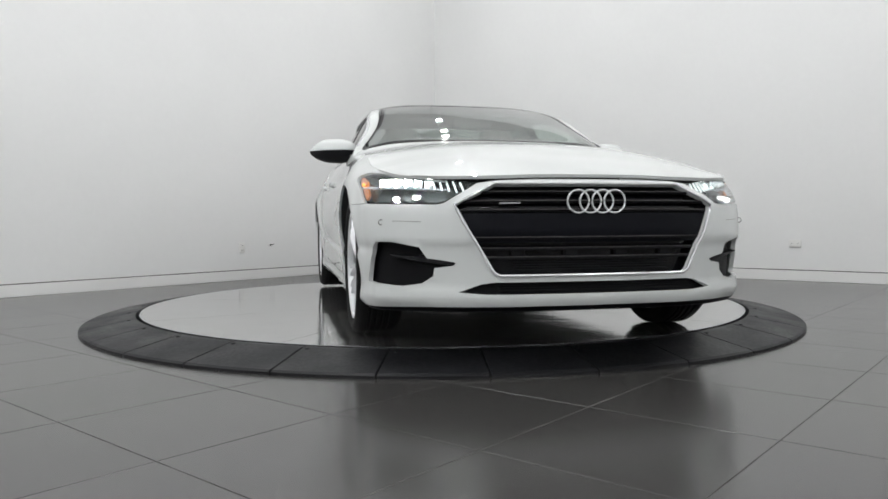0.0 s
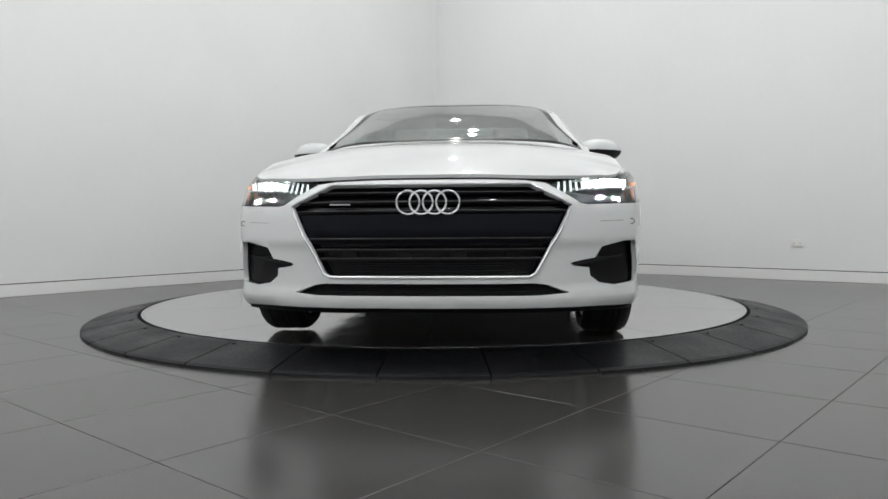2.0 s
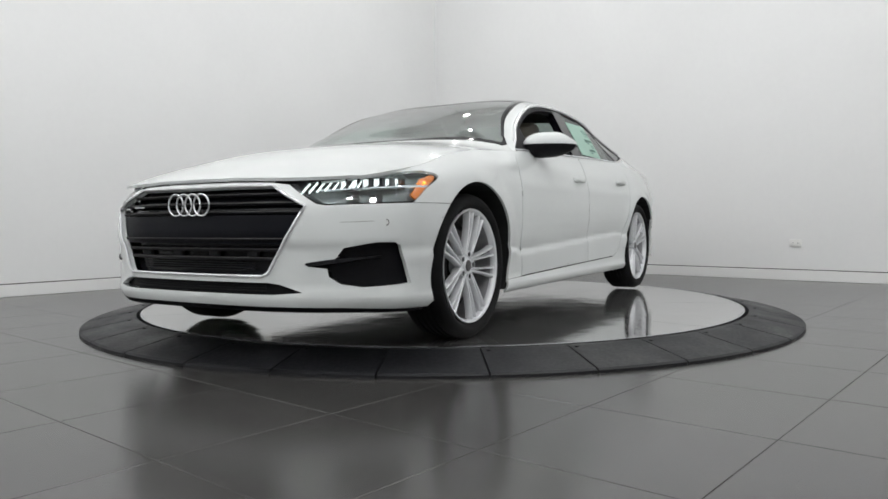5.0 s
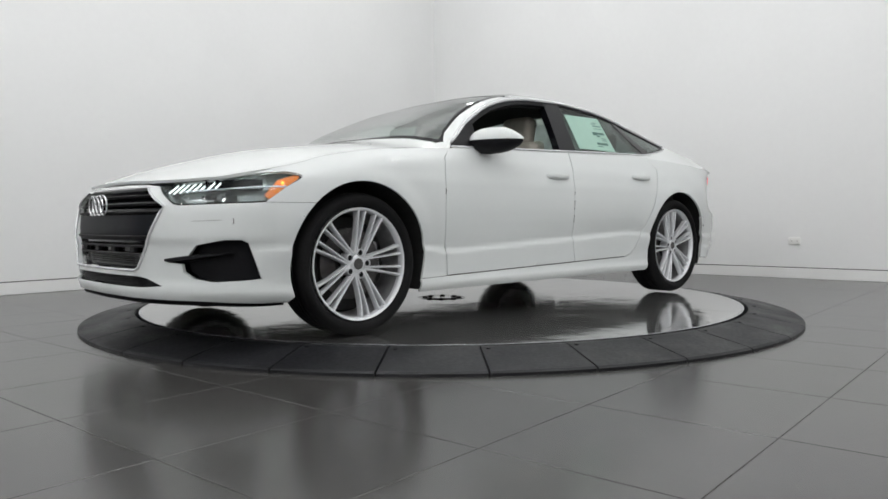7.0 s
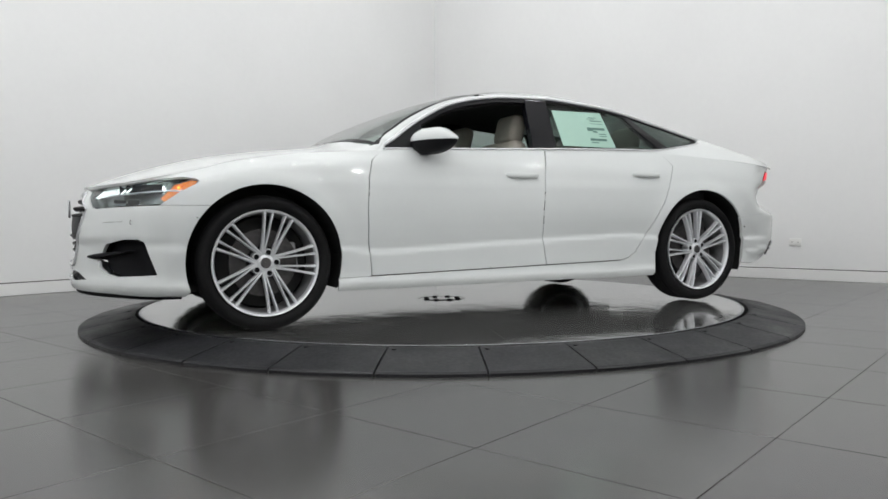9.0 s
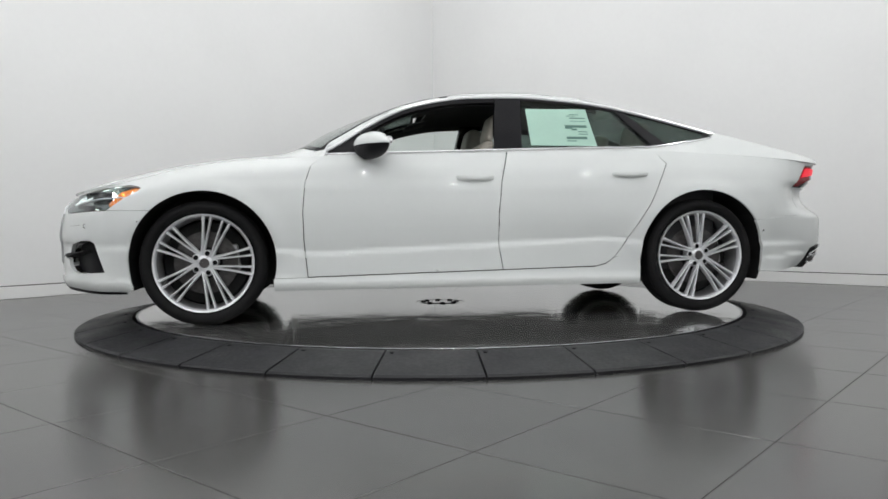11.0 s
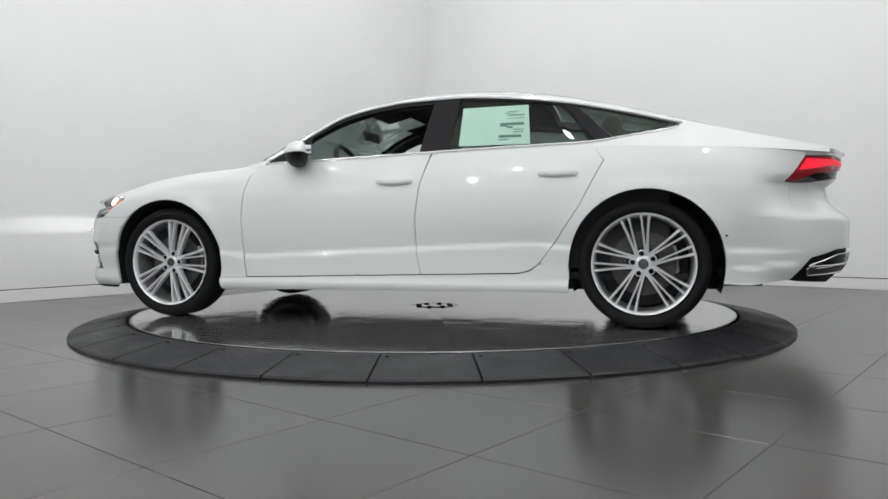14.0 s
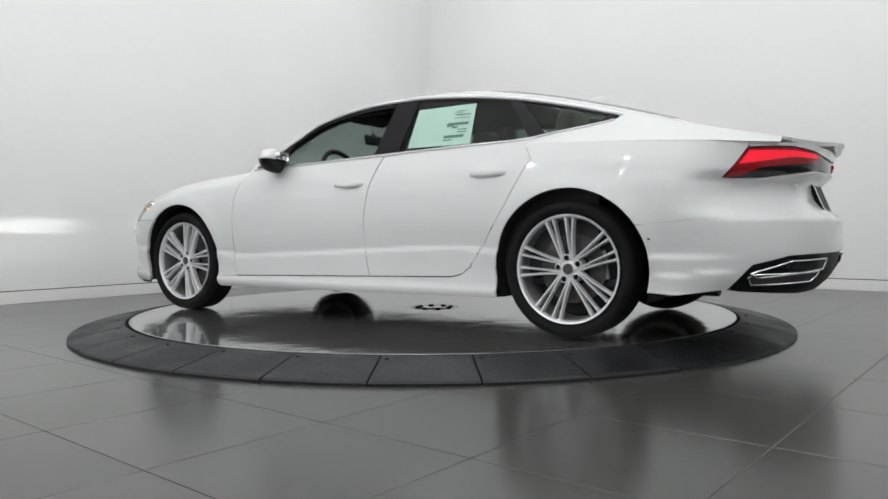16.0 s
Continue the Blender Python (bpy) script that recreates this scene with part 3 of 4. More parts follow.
# --- side glass and pillars
def side_glass():
    def pane(x, z):
        return upper(x, z) - Vector((0, .006, 0))

    def frame_at(x, z):
        return upper(x, z) - Vector((0, .001, 0))
    f = follow(win_top, .53, -.24, 20, -.034) + follow(win_low, -.195, .56, 20, .006)
    # the driver's window is lowered
    panel("front_side_window", f, pane, WINDOW, car, thick=.004, mirror=True)
    band = follow(win_top, .785, -.24, 24, -.004) + follow(win_top, -.24, .53, 20, -.033) + [(.56, .972)] + follow(win_low, .57, .775, 5, .003)
    both("front_window_frame", band, frame_at, BLACK, thick=.012, step=.03, label="black window frame")
    r = follow(win_top, -.405, -1.02, 14, -.022) + follow(win_low, -1.205, -.37, 14, .004)
    both("rear_side_window", r, pane, TINTED, thick=.004)
    both("rear_window_frame", follow(win_top, -.405, -1.0, 14, -.004) + follow(win_top, -1.02, -.405, 14, -.021), frame_at, BLACK, thick=.012, step=.03, label="black window frame")
    q = follow(win_top, -1.085, -1.60, 14, -.016) + follow(win_low, -1.56, -1.305, 10, .012)
    both("quarter_window", q, pane, TINTED, thick=.004)
    tip = follow(win_top, -1.08, -1.645, 14, -.004) + follow(win_low, -1.62, -1.305, 10, .002) + follow(win_low, -1.305, -1.56, 10, .011) + follow(win_top, -1.60, -1.085, 14, -.015)
    both("quarter_window_frame", tip, frame_at, BLACK, thick=.01, step=.03, label="black window frame")
    b = follow(win_top, -.243, -.402, 4, -.003) + follow(win_low, -.367, -.193, 4, .002)
    both("centre_pillar", b, lambda x, z: upper(x, z) - Vector((0, .002, 0)), GLOSS, thick=.05, label="gloss black centre pillar")
    c = follow(win_top, -1.003, -1.072, 4, -.003) + follow(win_low, -1.302, -1.208, 4, .002)
    both("window_post", c, lambda x, z: upper(x, z) - Vector((0, .003, 0)), GLOSS, thick=.03, label="gloss black window post")
    for m in (1, -1):
        bm = bmesh.new()
        pts = [upper(x, z) + Vector((0, .003, 0)) for x, z in follow(win_top, .80, -1.67, 60)]
        tube(bm, [Vector((p.x, p.y * m, p.z)) for p in pts], .0088, 6)
        part("upper_window_trim", bm, BRIGHT, car, "thin chrome window trim", True)
        bm = bmesh.new()
        pts = [upper(x, z) + Vector((0, .003, 0)) for x, z in follow(win_low, .80, -1.64, 60)]
        tube(bm, [Vector((p.x, p.y * m, p.z)) for p in pts], .006, 6)
        part("lower_window_trim", bm, BRIGHT, car, "thin chrome window trim", True)


side_glass()


# --- front
def S(x):
    return s_x(x)


def six(loop):
    """A left half outline (s, z) closed with its mirror image."""
    return loop + [(-s, z) for s, z in loop[::-1] if abs(s) > 1e-6]


GRILLE = [(s_y(.42), .710), (s_y(.572), .624), (s_y(.425), .352), (s_y(.40), .338)]
VENT = [(s_y(.855), .474), (s_y(.80), .474), (s_y(.70), .452), (s_y(.67), .405), (s_y(.60), .397), (s_y(.565), .388), (s_y(.58), .378), (s_y(.645), .368), (s_y(.65), .335), (s_y(.69), .305), (s_y(.76), .292), (S(1.985), .302), (S(2.02), .40), (S(2.04), .46)]
LOWER = [(s_y(.42), .312), (s_y(.47), .305), (s_y(.56), .272), (s_y(.45), .264)]
HEAD = [(s_y(.49), .714), (s_y(.58), .721), (s_y(.70), .733), (S(2.06), .752), (S(1.98), .764), (S(1.86), .774), (S(1.80), .765), (S(1.788), .757), (S(1.80), .742), (S(1.87), .705), (S(1.965), .642), (s_y(.80), .636), (s_y(.64), .630), (s_y(.61), .636)]


def front_end():
    arch = [(s_x(x), z) for x, z in arc(AXLE, math.degrees(math.asin((.635 - WHEEL_Z) / ARCH_R)), -20, 14)]
    half = [(s_y(.2), .727), (s_y(.40), .722), (s_y(.492), .712), (s_y(.61), .630), (s_y(.64), .624), (s_y(.80), .630), (S(1.966), .6355)] + arch
    half += [(S(1.86), .192), (S(2.0), .196), (s_y(.70), .208), (s_y(.45), .213), (s_y(.2), .214)]
    panel("front_bumper", six(half), skin, PAINT, car, step=.03, thick=.02, holes=[six(GRILLE), VENT, [(-s, z) for s, z in VENT], six(LOWER)])
    lip = [(S(1.88), .196), (S(2.0), .199), (s_y(.70), .210), (s_y(.45), .214), (s_y(.2), .215)]
    low = [(s_y(.2), .192), (s_y(.45), .190), (s_y(.7), .186), (S(2.0), .180), (S(1.88), .180)]
    panel("front_splitter", lip[::-1] + [(-s, z) for s, z in lip] + [(-s, z) for s, z in low[::-1]] + low,
          lambda s, z: skin(s, z) + Vector((-.004, 0, 0)), BLACK, car, step=.03, thick=.03, label="matt dark front splitter")
    # grille: chrome frame, dark back, slats, rings
    grille = panel("grille", six(GRILLE), lambda s, z: skin(s, z) - Vector((.05, 0, 0)), GLOSS, car, step=.04, thick=.01, label="dark single-frame radiator grille")
    bm = bmesh.new()
    loop = dense(six(GRILLE), .03)
    tube(bm, [skin(s, z) + Vector((.003, 0, 0)) for s, z in loop], .0065, 6, True)
    part("grille_frame", bm, BRIGHT, grille, "chrome grille frame", True)

    def half_width(z):
        return np.interp(z, [.338, .352, .624, .710], [.395, .422, .568, .42]) - .006
    for k, z in enumerate((.672, .634, .598, .488, .444, .408)):
        bm = bmesh.new()
        w = float(half_width(z))
        rows = []
        for i in range(25):
            y = -w + 2 * w * i / 24
            p = skin(s_y(y), z)
            rows.append([bm.verts.new(p + Vector(o)) for o in ((-.045, 0, .007), (-.020, 0, .006), (-.016, 0, 0), (-.020, 0, -.006), (-.045, 0, -.007))])
        for a, b in zip(rows, rows[1:]):
            for j in range(4):
                bm.faces.new((a[j], b[j], b[j + 1], a[j + 1]))
        part("grille_slat", bm, BLACK, grille, smooth=True)
        bm = bmesh.new()
        tube(bm, [skin(s_y(-w + 2 * w * i / 24), z) + Vector((-.017, 0, .004)) for i in range(25)], .0012, 5)
        part("slat_edge", bm, IRON, grille, "thin bright slat edge", True)
    # the plain number-plate carrier field
    def pl(a, b):
        return skin(s_y(a), b) - Vector((.022, 0, 0))
    panel("plate_carrier", [(-.475, .47), (-.535, .588), (.535, .588), (.475, .47)], pl, CARRIER, grille, step=.06, thick=.02, label="blank dark plate carrier")
    for y in (-.32, -.10, .12, .33):
        bm = bmesh.new()
        box(bm, (.02, .055, .03), Matrix.Translation(skin(s_y(y), .43) - Vector((.035, 0, 0))), .004)
        part("grille_block", bm, BLACK, grille)
    for z in (.372, .382, .392, .402):
        bm = bmesh.new()
        tube(bm, [skin(s_y(-.34 + .68 * i / 12), z - .01) - Vector((.03, 0, 0)) for i in range(13)], .0022, 5)
        part("cooler_fin", bm, BLACK, grille)
    emblem = new("ring_emblem")
    emblem.parent = grille
    for k in range(4):
        y = (k - 1.5) * .0525
        bm = bmesh.new()
        x0 = skin(s_y(abs(y) + .001), .634).x
        tube(bm, [(x0 + .004, y + .046 * math.cos(a), .634 + .046 * math.sin(a)) for a in [math.tau * i / 40 for i in range(40)]], .0040, 6, True)
        part("ring", bm, BRIGHT, emblem, smooth=True)
    bm = bmesh.new()
    for i in range(7):
        box(bm, (.004, .0095, .006), Matrix.Translation(skin(s_y(-.395 + i * .0125), .628) + Vector((-.010, 0, 0))))
    part("badge", bm, SATIN, grille, "small chrome letter badge")
    # lower intake
    intake = panel("lower_intake", six(LOWER), lambda s, z: skin(s, z) - Vector((.035, 0, 0)), BLACK, car, step=.04, thick=.01, label="black lower air intake")
    for z in (.278, .288, .298):
        bm = bmesh.new()
        tube(bm, [skin(s_y(-.40 + .8 * i / 16), z) - Vector((.018, 0, 0)) for i in range(17)], .003, 5)
        part("intake_fin", bm, BLACK, intake)
    for m in (False, True):
        v = panel("side_vent", VENT, lambda s, z: skin(s, z) - Vector((.045, .02, 0)) * smooth(.56, .62, skin(s, z).y), BLACK, car, step=.03, thick=.01, mirror=m, label="black side air vent with a blade")
        sg = -1 if m else 1
        bm = bmesh.new()
        rows = []
        for i in range(13):
            t = i / 12
            s = s_y(.57) + (s_y(.80) - s_y(.57)) * t
            p = skin(s, .387 + .028 * t)
            th = .005 + .009 * math.sin(math.pi * min(1, t * 1.2 + .1))
            rows.append([bm.verts.new(Vector((p.x + o[0], (p.y + o[1]) * sg, p.z + o[2]))) for o in ((-.05, 0, th), (.002, .002, th * .6), (.004, .003, -th * .6), (-.05, 0, -th))])
        for a, b in zip(rows, rows[1:]):
            for j in range(3):
                bm.faces.new((a[j], b[j], b[j + 1], a[j + 1]))
        part("vent_blade", bm, BLACK, v, smooth=True)
        bm = bmesh.new()
        p = skin(s_y(.835), .555)
        tube(bm, [(p.x + .003 + .004 * math.cos(a), (p.y + .012 * math.cos(a)) * sg, p.z + .011 * math.sin(a)) for a in [math.tau * i / 20 for i in range(20)]], .0018, 5, True)
        part("parking_sensor", bm, IRON, car, smooth=True)
        bm = bmesh.new()
        line = [skin(s_y(.69 + .105 * k / 8), .556 + .004 * k / 8) for k in range(9)]
        tube(bm, [(p.x + .0002, p.y * sg, p.z) for p in line], .0009, 5)
        part("washer_cover_seam", bm, IRON, car, "thin seam of the headlamp washer cover")


def headlights():
    for m in (False, True):
        sg = -1 if m else 1

        def back(s, z):
            p = skin(s, z)
            return p - Vector((.075, .02, 0))
        head = panel("headlight", HEAD, back, HOUSING, car, step=.03, thick=.008, mirror=m, label="slim headlamp with white light bars and amber corner")
        panel("lens", HEAD, lambda s, z: skin(s, z) - Vector((.002, .001, 0)), LENS, head, step=.03, thick=.003, mirror=m, label="clear lamp lens").visible_shadow = False
        # rim that joins lens and back
        bm = bmesh.new()
        loop = dense(HEAD, .02)
        vs = []
        for s, z in loop:
            p, q = skin(s, z) - Vector((.003, .001, 0)), back(s, z)
            vs.append((bm.verts.new((p.x, p.y * sg, p.z)), bm.verts.new((q.x, q.y * sg, q.z))))
        for (a, b), (c, d) in zip(vs, vs[1:] + vs[:1]):
            bm.faces.new((a, c, d, b))
        part("housing", bm, HOUSING, head)

        def at(s, z, depth):
            p = skin(s, z) - Vector((depth, depth * .25, 0))
            return Vector((p.x, p.y * sg, p.z))
        # slanting white bars
        for k in range(8):
            s = s_y(.545) + k * .034
            z1 = .712 + .004 * k
            bm = bmesh.new()
            a, b = at(s - .008, z1 - .04, .03), at(s + .022, z1 + .003, .03)
            tube(bm, [a, a.lerp(b, .5), b], .0042, 6)
            part("light_bar", bm, LEDBAR, head, "lit white light bar")
        # chrome shelf under the bars
        bm = bmesh.new()
        pts = [at(s_y(.60) + (S(1.90) - s_y(.60)) * i / 12, .684 + .024 * i / 12, .035) for i in range(13)]
        tube(bm, pts, .006, 6)
        part("chrome_shelf", bm, CHROME, head, smooth=True)
        # a row of deep, narrow beam cells that show their light from ahead only
        for k in range(6):
            c = at(s_y(.70) + (S(2.03) - s_y(.70)) * k / 5, .715, .066) - Vector((0, .008 * sg * k / 5, 0))
            bm = bmesh.new()
            for e in (-.0165, .0165):
                box(bm, (.052, .0015, .044), Matrix.Translation(c + Vector((.024, e, 0))))
                box(bm, (.052, .0345, .0015), Matrix.Translation(c + Vector((.024, 0, e * 1.33))))
            part("beam_cell", bm, GLOSS, head, "dark deep beam cell")
            bm = bmesh.new()
            box(bm, (.003, .031, .042), Matrix.Translation(c + Vector((-.001, 0, 0))))
            part("cell_lens", bm, BEAM, head, "lit low-beam lens")
        # added strips and shields that light the wall: one wide and soft, one narrow and strong
        for strong, s in ((False, s_y(.79)), (True, s_y(.715))):
            b = at(s, .658, .027)
            bm = bmesh.new()
            box(bm, (.052, .030, .003), Matrix.Translation(b + Vector((-.014, 0, .006))))
            box(bm, (.003, .030, .016), Matrix.Translation(b + Vector((-.040, 0, -.0005))))
            box(bm, (.003, .030, .007), Matrix.Translation(b + Vector((.011, 0, .0012))))
            if strong:
                box(bm, (.052, .030, .003), Matrix.Translation(b + Vector((-.014, 0, -.0077))))
            for e, thick in ((-.012, .006), (.0145, .001)) if strong else ((-.0145, .001), (.0145, .001)):
                box(bm, (.052, thick, .014 if strong else .03), Matrix.Translation(b + Vector((-.014, e, -.002 if strong else -.0075))))
            part("added_beam_shield", bm, DARK, head, "dark shield added to shape the light of the strip")
            bm = bmesh.new()
            size, aside, drop = ((.002, .014, .0014), -.001, -.0031) if strong else ((.002, .024, .004), 0, -.0045)
            box(bm, size, Matrix.Translation(b + Vector((-.0365, aside, drop))))
            part("added_beam_strip", bm, HOTBEAM if strong else FLOOD, head, "glowing strip added to throw the headlamp light on the wall")
        # amber corner
        loop = [(S(1.955), .650), (S(1.975), .668), (S(1.91), .735), (S(1.83), .758), (S(1.805), .756), (S(1.815), .742), (S(1.875), .706)]
        panel("amber_reflector", loop, lambda s, z: skin(s, z) - Vector((.012, .014, 0)), AMBER, head, step=.02, thick=.008, mirror=m, label="amber corner reflector")
        bm = bmesh.new()
        p = skin(S(1.885), .722) - Vector((.005, .009, 0))
        bmesh.ops.create_uvsphere(bm, u_segments=12, v_segments=8, radius=.008, matrix=Matrix.Translation((p.x, p.y * sg, p.z)))
        part("amber_bulb", bm, AMBERGLOW, head, "lit amber bulb", True)


front_end()
headlights()


# --- rear
def rear_end():
    E = PS[-1]

    def around(s, z):
        if s <= E:
            return skin(s, z)
        p = skin(2 * E - s, z)
        return Vector((p.x, -p.y, p.z))
    # light band across the tail
    band = [(S(-2.20), .776), (S(-2.25), .845), (S(-2.305), .912), (s_rear(.62), .918), (s_rear(.3), .893), (s_rear(.1), .885)]
    low = [(s_rear(.1), .828), (s_rear(.3), .822), (s_rear(.62), .790), (s_rear(.72), .778)]
    back = panel("tail_lamp_band", band + [(2 * E - s, z) for s, z in band[::-1]] + [(2 * E - s, z) for s, z in low[::-1]] + low, lambda s, z: around(s, z) - Vector((-.012, 0, 0)), GLOSS, car, step=.03, thick=.02, label="dark light band across the tail")
    for m in (False, True):
        lamp = [(S(-2.205), .780), (S(-2.25), .845), (S(-2.305), .908), (s_rear(.60), .912), (s_rear(.35), .893), (s_rear(.30), .868), (s_rear(.50), .846), (S(-2.36), .822), (S(-2.28), .784)]
        tl = panel("tail_light", lamp, lambda s, z: skin(s, z) + Vector((0, .001, 0)), RED, car, step=.025, thick=.012, mirror=m, label="glossy red wrap-round tail lamp")
        inner = [(S(-2.26), .838), (S(-2.305), .898), (s_rear(.60), .900), (s_rear(.38), .885), (s_rear(.38), .872), (s_rear(.60), .872)]
        panel("lit_element", inner, lambda s, z: skin(s, z) + Vector((-.004, .003, 0)), REDGLOW, tl, step=.025, thick=.004, mirror=m, label="lit red lamp element")
    lid = [(S(-2.2404), .772), (s_rear(.72), .772), (s_rear(.3), .815), (s_rear(.1), .822)]
    base = [(s_rear(.1), .616), (s_rear(.4), .614), (S(-2.2404), .598)]
    panel("tailgate", lid + [(2 * E - s, z) for s, z in lid[::-1]] + [(2 * E - s, z) for s, z in base[::-1]] + base, around, PAINT, car, step=.04)
    under = [(S(-2.30), .93), (s_rear(.6), .935), (s_rear(.3), .93), (s_rear(.1), .93)]
    low2 = [(s_rear(.1), .888), (s_rear(.3), .896), (s_rear(.62), .921), (S(-2.31), .916)]
    panel("spoiler_face", under + [(2 * E - s, z) for s, z in under[::-1]] + [(2 * E - s, z) for s, z in low2[::-1]] + low2, around, PAINT, car, step=.03)
    # bumper
    a = math.degrees(math.asin((.565 - WHEEL_Z) / REAR_R))
    arch = [(s_x(x), z) for x, z in arc(REAR_C, 180 - a, 180 + 14, 14, REAR_R)]
    top = [(S(-1.86), .5684), (S(-2.05), .5894), (S(-2.24), .5974), (s_rear(.4), .6134), (s_rear(.1), .6154)]
    bottom = [(s_rear(.1), .43), (s_rear(.5), .43), (s_rear(.66), .425), (S(-2.31), .385), (S(-2.215), .272), (S(-2.0), .245)]
    loop = arch[::-1] + top + [(2 * E - s, z) for s, z in top[::-1]] + [(2 * E - s, z) for s, z in arch] + [(2 * E - s, z) for s, z in bottom[::-1]] + bottom
    panel("rear_bumper", loop, around, PAINT, car, step=.022, thick=.02)
    dif = [(S(-2.225), .268), (S(-2.315), .378), (s_rear(.655), .420), (s_rear(.5), .426), (s_rear(.1), .426)]
    dlow = [(s_rear(.1), .235), (s_rear(.5), .24), (S(-2.29), .258)]
    diffuser = panel("diffuser", dif + [(2 * E - s, z) for s, z in dif[::-1]] + [(2 * E - s, z) for s, z in dlow[::-1]] + dlow, lambda s, z: around(s, z) - Vector((-.012, 0, 0)), BLACK, car, step=.035, thick=.03, label="black rear diffuser")
    for m in (False, True):
        sg = -1 if m else 1
        for loop, mat in (([(S(-2.30), .345), (s_rear(.66), .398), (s_rear(.40), .405), (s_rear(.42), .355), (S(-2.33), .325)], GLOSS), ([(S(-2.29), .325), (S(-2.31), .338), (s_rear(.45), .345), (s_rear(.50), .30), (S(-2.31), .29)], IRON)):
            bm = bmesh.new()
            tube(bm, [Vector((p.x - .008, (p.y + .004) * sg, p.z)) for p in [skin(s, z) for s, z in dense(loop, .03)]], .0042, 6, True)
            part("exhaust_frame", bm, SATIN, diffuser, "chrome exhaust outline", True)
            panel("exhaust_panel", loop, lambda s, z: skin(s, z) + Vector((-.004, .003, 0)), mat, diffuser, step=.03, thick=.006, mirror=m)
    # number-plate holder on the sloping face of the tailgate
    m = Matrix.Translation(around(E - .001, .69) + Vector((-.016, 0, 0))) @ pose(0, 0, 0, 0, 22, 0)
    holder = part("plate_holder", box(bmesh.new(), (.016, .32, .17), m, .004), BLACK, car, "black number-plate holder with a bright rim")
    bm = bmesh.new()
    tube(bm, [m @ Vector((-.009, y, z)) for y, z in ((-.155, -.08), (.155, -.08), (.155, .08), (-.155, .08))], .004, 6, True)
    part("holder_rim", bm, CHROME, holder, smooth=True)
    bm = bmesh.new()
    for k in range(3):
        p = skin(s_rear(.50 - .022 * k), .742)
        box(bm, (.004, .014, .028), Matrix.Translation(p + Vector((-.003, 0, 0))))
    part("rear_badge", bm, CHROME, car, "small chrome model badge")


rear_end()


# --- wheels
def wheel_parts():
    w = new("wheel")
    bm = bmesh.new()
    R = WHEEL_R
    prof = [(.272, .06), (.285, .098), (.30, .112), (.318, .116), (.335, .108), (R - .004, .088), (R, .075)]
    for g in (.045, .015, -.015, -.045):
        prof += [(R, g + .009), (R - .007, g + .006), (R - .007, g - .004), (R, g - .007)]
    prof += [(R, -.075), (R - .004, -.09), (.325, -.115), (.29, -.11), (.272, -.09)]
    lathe(bm, prof, 96, "Y")
    part("tyre", bm, RUBBER, w, "black road tyre with a low sidewall", True)
    bm = bmesh.new()
    lathe(bm, [(.268, .10), (.277, .104), (.279, .098), (.276, .092)], 96, "Y")
    lathe(bm, [(.268, .10), (.262, .090), (.260, .072)], 96, "Y")
    part("rim", bm, ALLOY, w, "silver alloy rim", True)
    # the barrel's greyer metal stands for the shade behind the spokes
    bm = bmesh.new()
    lathe(bm, [(.260, .072), (.255, .05), (.245, -.09), (.27, -.10)], 96, "Y")
    part("barrel", bm, CALIPER_BARREL, w, "inner barrel of the rim, greyed for the shade behind the spokes", True)
    bm = bmesh.new()
    lathe(bm, [(.001, .082), (.03, .082), (.034, .078), (.042, .076), (.050, .066), (.056, .04), (.05, .0)], 40, "Y")
    part("hub", bm, ALLOY, w, smooth=True)
    bm = bmesh.new()
    lathe(bm, [(.001, .087), (.024, .086), (.028, .082)], 32, "Y")
    part("centre_cap", bm, IRON, w, "grey centre cap", True)
    # five groups of four slim spokes, two pairs that open towards the rim
    for k in range(5):
        base = math.pi / 2 + k * math.tau / 5
        d, n = Vector((math.cos(base), 0, math.sin(base))), Vector((-math.sin(base), 0, math.cos(base)))
        for side_in_, side_out, wide in ((.029, .077, .0072), (.021, .034, .0056), (-.021, -.034, .0056), (-.029, -.077, .0072)):
            bm = bmesh.new()
            rows = []
            reach = math.sqrt(.270 ** 2 - side_out ** 2)
            for i in range(8):
                u = i / 7
                c = d * (.036 + (reach - .036) * u) + n * (side_in_ + (side_out - side_in_) * u ** 1.25)
                h = .074 + .020 * math.sin(u * math.pi * .5)
                ww = wide * (1.2 - .25 * u) + .005 * smooth(.78, 1, u)
                rows.append([bm.verts.new(c + n * o[0] + Vector((0, o[1], 0))) for o in ((-ww, h - .034), (-ww * .8, h - .005), (-ww * .4, h), (ww * .4, h), (ww * .8, h - .005), (ww, h - .034))])
            for p, q in zip(rows, rows[1:]):
                for j in range(6):
                    bm.faces.new((p[j], p[(j + 1) % 6], q[(j + 1) % 6], q[j]))
            bmesh.ops.recalc_face_normals(bm, faces=bm.faces)
            part("spoke", bm, ALLOY, w, smooth=True)
        bm = bmesh.new()
        lathe(bm, [(.0135, .072), (.0150, .081), (.0185, .080), (.0210, .060), (.0210, .02)], 20, "Y", m=Matrix.Translation(d * .057))
        part("bolt_boss", bm, ALLOY, w, smooth=True)
        bm = bmesh.new()
        bmesh.ops.create_cone(bm, cap_ends=True, segments=12, radius1=.0135, radius2=.012, depth=.012, matrix=Matrix.Translation(d * .057 + Vector((0, .070, 0))) @ pose(0, 0, 0, 90))
        part("wheel_bolt", bm, BLACK, w)
    bm = bmesh.new()
    lathe(bm, [(.09, .0), (.09, .012), (.178, .012), (.178, -.012), (.09, -.012)], 64, "Y")
    part("brake_disc", bm, IRON, w, "grey cast brake disc", True)
    bm = bmesh.new()
